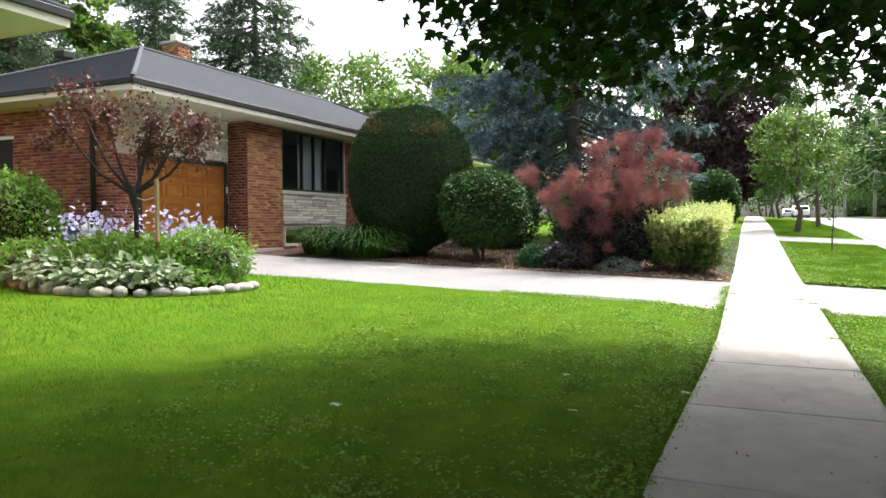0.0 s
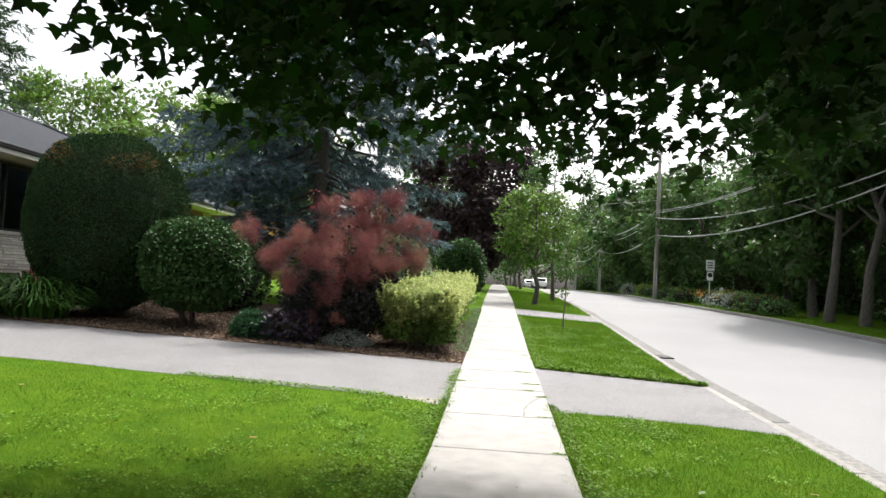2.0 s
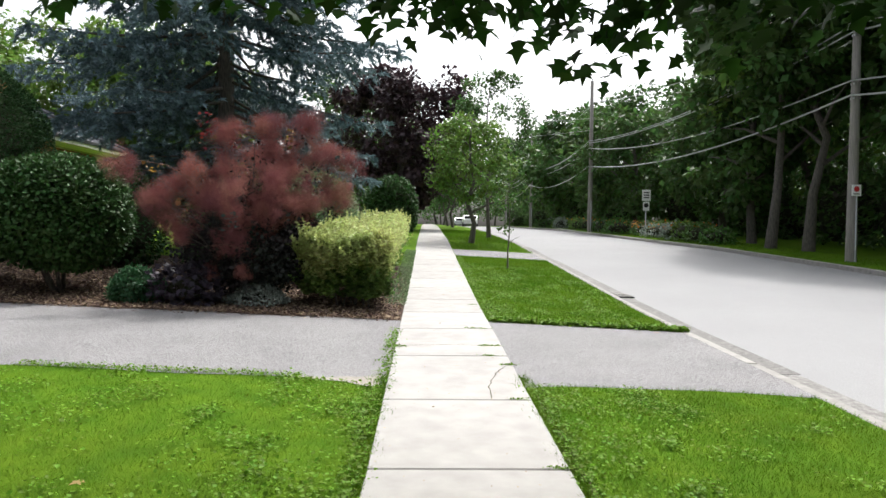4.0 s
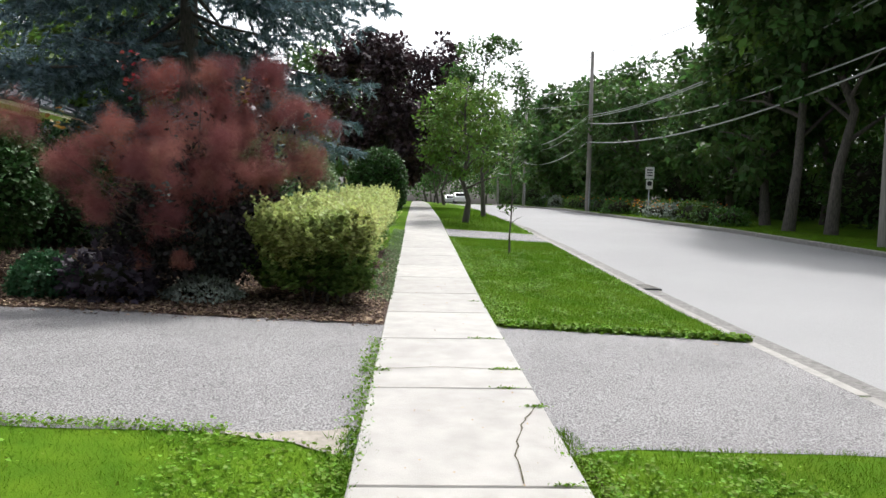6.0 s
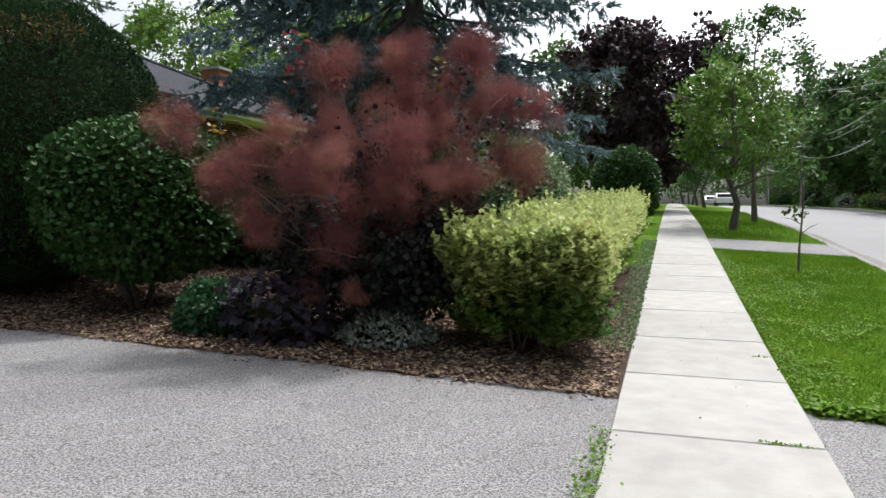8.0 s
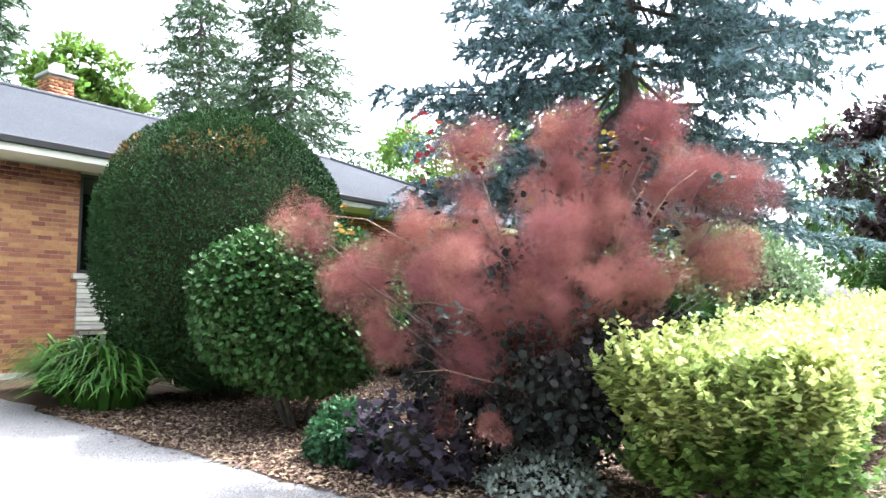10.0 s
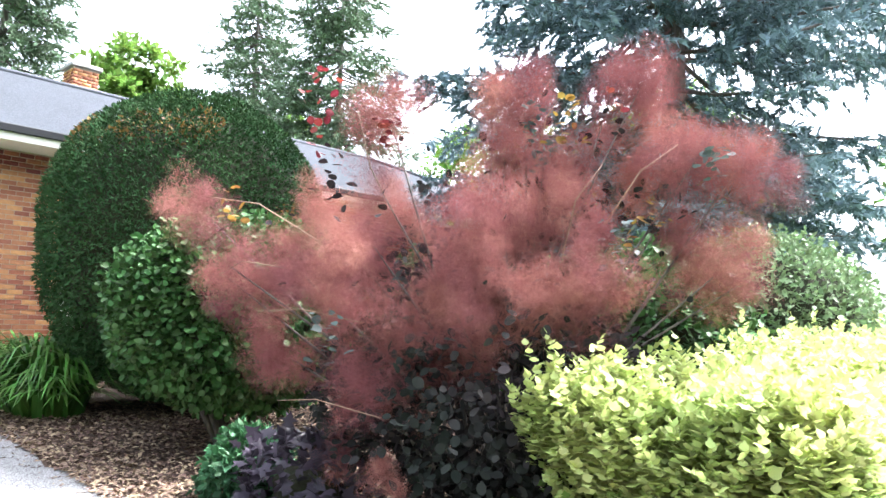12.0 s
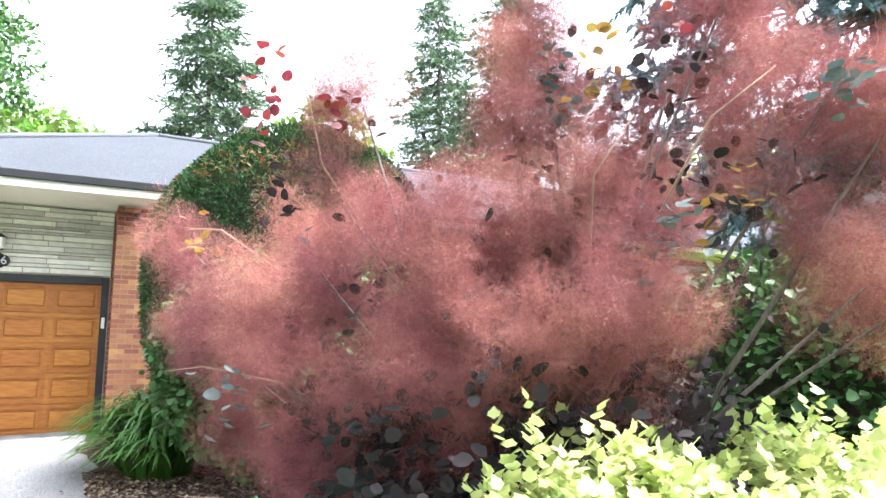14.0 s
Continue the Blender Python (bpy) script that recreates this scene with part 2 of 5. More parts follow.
def boxed(name, x0, x1, y0, y1, z0, z1, mat, parent=None, label="", bevel=0.0):
    return part(name, box(bmesh.new(), x0, x1, y0, y1, z0, z1, bevel), mat, parent, label)


def tube(path, radii, sides=8):
    """Vertices and quads of a tapered tube along a path."""
    path, V, F = np.asarray(path, float), [], []
    for i, p in enumerate(path):
        d = path[min(i + 1, len(path) - 1)] - path[max(i - 1, 0)]
        d = d / (np.linalg.norm(d) + 1e-9)
        a = np.cross(d, (0, 0, 1) if abs(d[2]) < 0.9 else (1, 0, 0))
        a /= np.linalg.norm(a)
        b = np.cross(d, a)
        for k in range(sides):
            w = 2 * math.pi * k / sides
            V.append(p + radii[i] * (math.cos(w) * a + math.sin(w) * b))
    for i in range(len(path) - 1):
        for k in range(sides):
            F.append((i * sides + k, i * sides + (k + 1) % sides, (i + 1) * sides + (k + 1) % sides, (i + 1) * sides + k))
    n = len(V)
    V.append(path[-1])
    for k in range(sides):
        F.append(((len(path) - 1) * sides + k, (len(path) - 1) * sides + (k + 1) % sides, n, n))
    return V, F


def tubes(name, runs, mat, parent=None, sides=8):
    """Several tubes in one mesh; runs of (path, radii)."""
    V, F = [], []
    for path, radii in runs:
        v, f = tube(path, radii, sides)
        F += [tuple(i + len(V) for i in q) for q in f]
        V += v
    me = bpy.data.meshes.new(name)
    me.from_pydata([tuple(v) for v in V], [], [tuple(dict.fromkeys(f)) for f in F])
    me.materials.append(mat)
    me.polygons.foreach_set("use_smooth", np.ones(len(me.polygons), bool))
    ob = new(name, me)
    ob.parent = parent
    return ob


rng = np.random.default_rng(7)
LEAF = (np.array([(0, 0, 0), (-0.32, 0.45, 0.10), (0, 1, -0.05), (0.32, 0.45, 0.10)]), np.array([(0, 1, 2), (0, 2, 3)]))
BROAD = (np.array([(0, 0, 0), (-0.42, 0.30, 0.10), (-0.30, 0.75, 0.06), (0, 1, -0.08), (0.30, 0.75, 0.06), (0.42, 0.30, 0.10)]),
         np.array([(0, 1, 2), (0, 2, 3), (0, 3, 4), (0, 4, 5)]))
LOBED = (np.array([(0, 0.35, 0.03), (0, 0, 0), (-0.40, 0.10, -0.03), (-0.24, 0.34, 0), (-0.62, 0.50, -0.05), (-0.25, 0.60, 0), (0, 1.05, -0.06),
                   (0.25, 0.60, 0), (0.62, 0.50, -0.05), (0.24, 0.34, 0), (0.40, 0.10, -0.03)]),
         np.array([(0, i, i % 10 + 1) for i in range(1, 11)]))
TRILOBE = (np.array([(0, 0, 0), (-0.42, 0.22, 0.04), (-0.24, 0.62, 0.02), (0, 1, -0.06), (0.24, 0.62, 0.02), (0.42, 0.22, 0.04), (-0.40, 0.58, -0.03), (0.40, 0.58, -0.03)]),
           np.array([(0, 1, 6), (0, 6, 2), (0, 2, 3), (0, 3, 4), (0, 4, 7), (0, 7, 5)]))
OVAL = (np.array([(0, 0, 0), (-0.30, 0.22, 0.06), (-0.40, 0.55, 0.08), (-0.22, 0.88, 0.03), (0, 0.97, -0.02), (0.22, 0.88, 0.03), (0.40, 0.55, 0.08), (0.30, 0.22, 0.06)]),
        np.array([(0, 1, 2), (0, 2, 3), (0, 3, 4), (0, 4, 5), (0, 5, 6), (0, 6, 7)]))
BLADE = (np.array([(-0.5, 0, 0), (0.5, 0, 0), (0, 1, 0.15)]), np.array([(0, 1, 2)]))


def needle_sprig(count, seed):
    """A short twig ringed by needles."""
    r = np.random.default_rng(seed)
    V, F = [], []
    for i in range(count):
        a, y = r.uniform(0, 2 * math.pi), i / count * 0.8
        d = np.array([math.cos(a) * 0.30, y + 0.30, math.sin(a) * 0.30])
        side = np.array([-math.sin(a), 0, math.cos(a)]) * 0.075
        b = np.array([0, y, 0])
        F.append((len(V), len(V) + 1, len(V) + 2))
        V += [b - side, b + side, d]
    return np.array(V), np.array(F)


SPRIG = needle_sprig(14, 3)
COARSE = needle_sprig(8, 5)


def unit(v):
    return v / (np.linalg.norm(v, axis=-1, keepdims=True) + 1e-9)


def leaves(P, along, normal, size, template, width=1.0):
    """Leaf blades at points P: each grows along `along`, faces `normal`."""
    T, F = template
    P, y = np.asarray(P, float), unit(np.asarray(along, float))
    x = unit(np.cross(y, normal))
    z = np.cross(x, y)
    s = np.broadcast_to(np.asarray(size, float), len(P))[:, None, None]
    V = P[:, None] + s * (width * T[None, :, 0, None] * x[:, None] + T[None, :, 1, None] * y[:, None] + T[None, :, 2, None] * z[:, None])
    G = F[None] + (np.arange(len(P)) * len(T))[:, None, None]
    return V.reshape(-1, 3), G.reshape(-1, F.shape[1])


def foliage(name, P, out, size, template, mat, parent, droop=0.0, spread=0.8, width=1.0, smooth=False):
    """Leaves scattered at P, growing outwards with a random spread."""
    n = len(P)
    along = unit(out) + spread * rng.normal(size=(n, 3)) + np.array([0, 0, -droop])
    normal = unit(out) * 0.6 + np.array([0, 0, 0.8]) + 0.5 * rng.normal(size=(n, 3))
    V, F = leaves(P, along, normal, size * rng.uniform(0.7, 1.3, n), template, width)
    return soup(name, V, F, mat, parent)


def sphere_dirs(n):
    return unit(rng.normal(size=(n, 3)))


def lumps(D, seed, freq=2.0):
    """Smooth lumpy values for directions D."""
    r = np.random.default_rng(seed)
    k, ph = r.normal(size=(6, 3)) * freq, r.uniform(0, 6.28, 6)
    return np.sin(D @ k.T + ph).mean(1)


# ---------------------------------------------------------------- the lie of the land
GY = (-400, -30, 0, 15, 32, 56, 90, 200, 600)
GZ = (-4, -0.7, 0, 0.40, 1.2, 1.85, 2.2, 2.6, 3.0)
KERB_X, FAR_X = 3.5, 12.7


def rise(y):
    return np.interp(y, GY, GZ)


def draw_in(y):
    """How far the far kerb closes in on the near one."""
    return np.interp(y, (22, 34, 50, 90), (0, 1.2, 2.2, 2.6))


def bent(x, y):
    """Where a line at x of the straight road runs at y."""
    return x - draw_in(y) * np.clip((x - KERB_X) / (FAR_X - KERB_X), 0, 1)


def land_straight(x, y):
    return rise(y) + np.interp(x, (-60, -12, -0.61, 0.61, KERB_X, KERB_X + 0.02, 8, FAR_X - 0.02, FAR_X, 20, 60),
                               (0.5, 0.40, 0, 0, -0.13, -0.26, -0.20, -0.27, -0.13, 0.0, 0.3))


def land(x, y):
    """Height of the ground, road included."""
    d, x = draw_in(y), np.asarray(x, float)
    inside = KERB_X + (x - KERB_X) * (FAR_X - KERB_X) / (FAR_X - KERB_X - d)
    return land_straight(np.where(x <= KERB_X, x, np.where(x < FAR_X - d, inside, x + d)), y)


def near_edge(x):
    """The drive's near edge, flared where it meets the sidewalk."""
    return 9.54 - 0.30 * np.exp(-(np.abs(x) - 0.61) / 0.3) + 0.03 * np.sin(np.asarray(x) * 3.1)


def lawn_edge(y):
    """The sidewalk's edge along the lawn, which runs out a little at its near end."""
    return -0.61 - 0.045 * np.clip(6.5 - np.asarray(y), 0, 4)


def sheet(name, x0, x1, y0, y1, mat, lift, step=0.5, thick=0.0, parent=None, xs=None, ys=None, wobble=0.0, flare=False):
    """A piece of ground that follows the land."""
    xs = np.unique(np.append(np.arange(x0, x1, step), x1)) if xs is None else np.asarray(xs)
    ys = np.unique(np.append(np.arange(y0, y1, step), y1)) if ys is None else np.asarray(ys)
    X, Y = np.meshgrid(xs, ys)
    X, Y = X.astype(float), Y.astype(float)
    if wobble:
        edge = wobble * (np.sin(X * 3.1) + np.sin(X * 7.3 + 1) * 0.6)
        Y[0], Y[-1] = Y[0] + edge[0], Y[-1] + edge[-1]
    if flare:
        Y[0] = near_edge(X[0])
    Z = land_straight(X, Y) + lift
    V = np.stack([bent(X, Y), Y, Z], -1).reshape(-1, 3)
    ny, nx = X.shape
    i = (np.arange(ny - 1)[:, None] * nx + np.arange(nx - 1)).ravel()
    F = np.stack([i, i + 1, i + nx + 1, i + nx], 1)
    ob = soup(name, V, F, mat, parent, smooth=True)
    if thick:
        sol = ob.modifiers.new("thickness", 'SOLIDIFY')
        sol.thickness, sol.offset = thick, -1
    return ob


gx = np.concatenate([[-900, -300, -120, -60, -30], np.arange(-22, 0, 1.0), [-0.61, 0.61, 1.5, 2.5, KERB_X, KERB_X + 0.02, 8, FAR_X - 0.02, FAR_X],
                     np.arange(14, 24, 2.0), [30, 60, 120, 300, 900]])
gy = np.concatenate([[-900, -300, -100, -60, -30], np.arange(-20, 60, 1.0), np.arange(60, 100, 5), [120, 160, 200, 300, 500, 900]])
tagged(sheet("ground", 0, 0, 0, 0, M_SOIL, -0.001, xs=gx, ys=gy), "mown green lawn ground sloping gently along the street", "ground", kind="structure")
ry = np.concatenate([[-300, -100, -60, -30], np.arange(-20, 100, 2.0), [120, 160, 200, 300, 500, 900]])
tagged(sheet("road", 0, 0, 0, 0, M_ROAD, 0.006, xs=[KERB_X + 0.4, 5, 6.5, 8, 9.5, 11, FAR_X - 0.15], ys=ry), "pale grey asphalt road with faint cracks", "road", kind="structure")
tagged(sheet("driveway", -12.75, -0.615, 9.75, 13.15, M_DRIVE, 0.004, step=0.25, wobble=0.05, flare=True), "worn grey asphalt driveway up to the garage", "driveway", kind="structure")
tagged(sheet("driveway_apron", 0.615, KERB_X + 0.05, 9.6, 13.1, M_DRIVE, 0.004, wobble=0.05, flare=True, xs=np.append(np.arange(0.615, KERB_X - 0.13, 0.2), [KERB_X - 0.10]), ys=np.arange(9.6, 13.2, 0.25)), "worn grey asphalt driveway apron across the verge", "driveway", kind="structure")
tagged(sheet("second_apron", 0.63, KERB_X - 0.10, 24.6, 27.2, M_DRIVE, 0.004, step=0.4), "grey driveway apron of the next house", "driveway", kind="structure")
mulch = tagged(sheet("mulch_bed", -12.05, -0.60, 13.1, 21.0, M_MULCH, 0.006, step=0.3, wobble=0.08), "brown wood chip mulch bed under the shrubs", "mulch bed", kind="structure")

SLABS = [-14.2, -12.6, -11.1, -9.5, -8.0, -6.5, -4.95, -3.4, -1.9, -0.4, 1.1, 2.65, 4.19, 5.74, 7.27, 8.82, 10.56, 12.29, 13.76, 15.25]
while SLABS[-1] < 110:
    SLABS.append(SLABS[-1] + 1.52)
walkway = empty("sidewalk", "pale concrete sidewalk of square slabs with dark joints", "sidewalk", kind="structure")
sheet("joint_bed", -0.61, 0.61, 0, 0, M_JOINT, 0.004, xs=[-0.61, 0.61], ys=np.arange(-14, 112, 1.0), parent=walkway)
for a, b in zip(SLABS, SLABS[1:]):
    tilt = rng.uniform(-0.004, 0.004)
    bm = box(bmesh.new(), -0.61, 0.61, a + 0.008, b - 0.008, -0.10, 0.0, bevel=0.008)
    for v in bm.verts:
        v.co.x += (float(lawn_edge(v.co.y)) + 0.61) * (v.co.x < 0)
        v.co.z += rise(v.co.y) + 0.03 + tilt * v.co.x
    part("slab", bm, M_CONC, walkway)
for side, x0, x1, lab in (("near", KERB_X, KERB_X + 0.5, "pale concrete kerb with a gutter beside the verge"), ("far", FAR_X - 0.15, FAR_X, "pale concrete kerb across the road")):
    kerb = empty(f"kerb_{side}", lab, "kerb", kind="structure")
    y = -16.0
    while y < 100:
        pieces = [("kerbstone", (x0, x1 + 0.02), (-0.4, -0.12), 0.02, M_KERB)]
        if side == "near":
            pieces = [("kerbstone", (x0 - 0.12, x0 + 0.035), (-0.3, -0.12), 0.02, M_KERB), ("gutter", (x0 + 0.04, x1 + 0.03), (-0.4, -0.244 + rng.uniform(-0.004, 0.004)), 0.01, M_GUTTER)]
        for name, (xa, xb), (za, zb), bevel, mat in pieces:
            bm = box(bmesh.new(), xa, xb, y, y + 2.985, za, zb, bevel)
            for v in bm.verts:
                v.co.z += rise(v.co.y)
                v.co.x = bent(v.co.x, v.co.y)
            part(name, bm, mat, kerb)
        y += 3.0
tagged(sheet("bare_soil", 0, 0, 0, 0, M_MULCH, 0.004, xs=[0.605, 0.655, 0.705], ys=np.arange(0, 9.6, 0.4)), "bare brown soil between verge and sidewalk", "soil", kind="structure")
grate = empty("storm_drain", "iron storm drain grate in the gutter", "drain", (KERB_X + 0.3, 17.9, float(rise(17.9)) - 0.24))
boxed("rim", -0.25, 0.25, -0.35, 0.35, -0.05, 0.008, M_BLACK, grate)
for i in range(7):
    boxed("bar", -0.22, 0.22, -0.3 + i * 0.09, -0.26 + i * 0.09, 0.008, 0.02, M_KERB, grate)


# ---------------------------------------------------------------- houses
def hip_roof(house, x0, x1, y0, y1, eave, pitch, courses=True):
    """A hipped roof over the eave rectangle, with fascia, soffit and stepped shingle courses."""
    half = min(x1 - x0, y1 - y0) / 2
    top = eave + half * pitch
    if x1 - x0 < y1 - y0:
        r0, r1 = ((x0 + x1) / 2, y0 + half, top), ((x0 + x1) / 2, y1 - half, top)
        planes = [((x1, y0), (x1, y1), r0, r1), ((x0, y1), (x0, y0), r1, r0), ((x0, y0), (x1, y0), r0, r0), ((x1, y1), (x0, y1), r1, r1)]
    else:
        r0, r1 = (x0 + half, (y0 + y1) / 2, top), (x1 - half, (y0 + y1) / 2, top)
        planes = [((x0, y0), (x1, y0), r0, r1), ((x1, y1), (x0, y1), r1, r0), ((x1, y0), (x1, y1), r1, r1), ((x0, y1), (x0, y0), r0, r0)]
    V, F = [], []
    for a, b, c, d in planes:
        a, b, c, d = (np.array(p if len(p) == 3 else (*p, eave)) for p in (a, b, c, d))
        n = int(np.linalg.norm(c - a) / 0.16) if courses else 1
        V += [a, b]
        last = (len(V) - 2, len(V) - 1)
        for i in range(n):
            lo, hi = i / n, (i + 1) / n
            p, q, r, s = a + (c - a) * lo, b + (d - b) * lo, b + (d - b) * hi, a + (c - a) * hi
            p, q = p + (0, 0, 0.014), q + (0, 0, 0.014)
            k = len(V)
            V += [p, q, r, s]
            F += [(k, k + 1, k + 2, k + 3), (*last, k + 1, k)]
            last = (k + 3, k + 2)
    roof = soup("roof", V, F, M_SHINGLE, house)
    for p, q in ((planes[0][0], planes[0][1]), (planes[1][0], planes[1][1]), (planes[2][0], planes[2][1]), (planes[3][0], planes[3][1])):
        bm = bmesh.new()
        xa, xb, ya, yb = min(p[0], q[0]), max(p[0], q[0]), min(p[1], q[1]), max(p[1], q[1])
        if xa == xb:
            o = 0.05 if xa == x1 else -0.05
            box(bm, min(xa, xa + o), max(xa, xa + o), ya - 0.05, yb + 0.05, eave - 0.09, eave + 0.03, 0.012)
        else:
            o = 0.05 if ya == y1 else -0.05
            box(bm, xa, xb, min(ya, ya + o), max(ya, ya + o), eave - 0.09, eave + 0.03, 0.012)
        part("gutter", bm, M_FASCIA, house)
        bm = bmesh.new()
        if xa == xb:
            o = -0.02 if xa == x1 else 0.02
            box(bm, min(xa, xa + o), max(xa, xa + o), ya, yb, eave - 0.20, eave)
        else:
            o = -0.02 if ya == y1 else 0.02
            box(bm, xa + 0.02, xb - 0.02, min(ya, ya + o), max(ya, ya + o), eave - 0.20, eave)
        part("fascia", bm, M_SOFFIT, house)
    boxed("soffit", x0 + 0.02, x1 - 0.02, y0 + 0.02, y1 - 0.02, eave - 0.19, eave - 0.16, M_SOFFIT, house)
    for hx, hy, rr in ((x1, y0, r0 if x1 - x0 < y1 - y0 else r1), (x1, y1, r1), (x0, y0, r0)):
        tubes("hip_cap", [([(hx, hy, eave + 0.03), (rr[0], rr[1], rr[2] + 0.03)], [0.06, 0.06])], M_SHINGLE, house, 6)
    tubes("ridge_cap", [([(*r0[:2], top + 0.02), (*r1[:2], top + 0.02)], [0.06, 0.06])], M_SHINGLE, house, 6)
    return r0, r1


def brick_boxes(axis, plane, out, u0, u1, z0, z1, holes=()):
    """Centres and lengths of bricks in running bond on a wall; holes are (u0, u1, z0, z1)."""
    found, row, z = [], 0, z0
    while z + 0.066 <= z1 + 1e-6:
        u = u0 - (0.105 if row % 2 else 0)
        while u < u1:
            a, b = max(u, u0), min(u + 0.2, u1)
            cuts = [(a, b)]
            for h in holes:
                if z + 0.06 > h[2] and z < h[3]:
                    cuts = [c for s, e in cuts for c in ((s, min(e, h[0])), (max(s, h[1]), e)) if c[1] - c[0] > 0.03]
            found += [(axis, plane, out, s, e, z) for s, e in cuts if e - s > 0.03]
            u += 0.21
        z += 0.0745
        row += 1
    return found


BRICK_MESHES = {}


def brick_mesh(axis, length):
    key = (axis, round(length, 2))
    if key not in BRICK_MESHES:
        bm = bmesh.new()
        if axis == 'y':
            box(bm, -0.03, 0.012, -length / 2, length / 2, 0, 0.0625)
        else:
            box(bm, -length / 2, length / 2, -0.012, 0.03, 0, 0.0625)
        me = bpy.data.meshes.new("brick")
        bm.to_mesh(me)
        bm.free()
        me.materials.append(M_BRICK)
        BRICK_MESHES[key] = me
    return BRICK_MESHES[key]


def lay_bricks(found, parent, single=0):
    """The first `single` bricks become parts of their own, the others one joined part."""
    for axis, plane, out, s, e, z in found[:single]:
        ob = new("brick", brick_mesh(axis, e - s))
        ob.parent = parent
        ob.location = (plane, (s + e) / 2, z) if axis == 'y' else ((s + e) / 2, plane, z)
    V, F = [], []
    for axis, plane, out, s, e, z in found[single:]:
        a, b = sorted((plane - 0.02 * out, plane + 0.012 * out))
        j = rng.uniform(-0.002, 0.002)
        x0, x1, y0, y1 = (a + j, b + j, s, e) if axis == 'y' else (s, e, a + j, b + j)
        k = len(V)
        V += [(x, y, w) for w in (z, z + 0.0625) for x, y in ((x0, y0), (x1, y0), (x1, y1), (x0, y1))]
        F += [tuple(k + i for i in q) for q in ((0, 3, 2, 1), (4, 5, 6, 7), (0, 1, 5, 4), (1, 2, 6, 5), (2, 3, 7, 6), (3, 0, 4, 7))]
    if V:
        tagged(soup("brickwork", V, F, M_BRICK, parent), kind="stuff")


def ledge_stones(x, y0, y1, z0, z1, parent):
    """Long thin split stones in uneven courses on a wall that faces +x."""
    z = z0
    while z < z1 - 0.02:
        hgt = min(rng.choice([0.045, 0.06, 0.085]), z1 - z)
        y = y0
        while y < y1 - 0.01:
            ln = min(rng.uniform(0.25, 0.85), y1 - y)
            if y1 - y - ln < 0.12:
                ln = y1 - y
            boxed("stone", x - 0.02, x + rng.uniform(0.012, 0.055), y + 0.007, y + ln - 0.007, z + 0.007, z + hgt - 0.007, M_STONE, parent, bevel=0.004)
            y += ln
        z += hgt


BASE, SOFFIT = 0.70, 4.16
house = empty("house", "one-storey red brick house with grey hipped roof and stone bands", "house", (-17, 19, BASE))
house.location = (0, 0, 0)
FX, GX, LY, CY, EY = -12.1, -12.75, 9.8, 13.4, 29.3
# walls: thick shells with the openings left free
WIN = (14.86, 18.1, 2.44, 4.12)
LOW = (14.95, 17.9, 0.90, 1.48)
DOOR = (10.55, 13.28, BASE, 2.98)


def wall(name, spans, mat=M_MORTAR):
    bm = bmesh.new()
    for s in spans:
        box(bm, *s)
    return part(name, bm, mat, house)


front = wall("front_wall", [(FX - 0.25, FX - 0.006, CY, WIN[0], 0.3, SOFFIT), (FX - 0.25, FX - 0.006, WIN[1], EY, 0.3, SOFFIT),
                            (FX - 0.25, FX - 0.006, WIN[0], WIN[1], LOW[3], WIN[2]), (FX - 0.25, FX - 0.006, WIN[0], LOW[0], 0.3, LOW[3]),
                            (FX - 0.25, FX - 0.006, LOW[1], WIN[1], 0.3, LOW[3]), (FX - 0.25, FX - 0.006, LOW[0], LOW[1], 0.3, LOW[2]),
                            (FX - 0.25, FX - 0.006, WIN[0], WIN[1], WIN[3], SOFFIT)])
ret = wall("return_wall", [(GX, FX - 0.255, CY + 0.006, CY + 0.25, 0.3, SOFFIT)])
gar = wall("garage_wall", [(GX - 0.25, GX - 0.006, LY, DOOR[0] - 0.1, 0.3, SOFFIT), (GX - 0.25, GX - 0.006, DOOR[1] + 0.1, CY + 0.2, 0.3, SOFFIT),
                           (GX - 0.25, GX - 0.006, DOOR[0] - 0.1, DOOR[1] + 0.1, 3.1, SOFFIT)])
LW = (-17.6, -15.9, 2.5, 3.55)
left = wall("side_wall", [(LW[1], GX - 0.255, LY + 0.006, LY + 0.25, 0.3, SOFFIT), (-21.2, LW[0], LY + 0.006, LY + 0.25, 0.3, SOFFIT),
                          (LW[0], LW[1], LY + 0.006, LY + 0.25, 0.3, LW[2]), (LW[0], LW[1], LY + 0.006, LY + 0.25, LW[3], SOFFIT)])
wall("rear_wall", [(-21.2, -20.95, LY + 0.26, EY - 0.26, 0.3, SOFFIT), (-21.2, FX - 0.255, EY - 0.25, EY, 0.3, SOFFIT)])
wall("floor_slab", [(-20.9, GX - 0.26, LY + 0.26, EY - 0.26, 0.3, BASE - 0.01)], M_CONC)
boxed("foundation", FX - 0.2, FX + 0.03, CY - 0.02, WIN[0] - 0.02, 0.4, 0.86, M_CONC, house, "bare concrete footing", 0.01)
hip_roof(house, -21.93, -11.38, 9.09, 30.0, 4.36, 0.435)
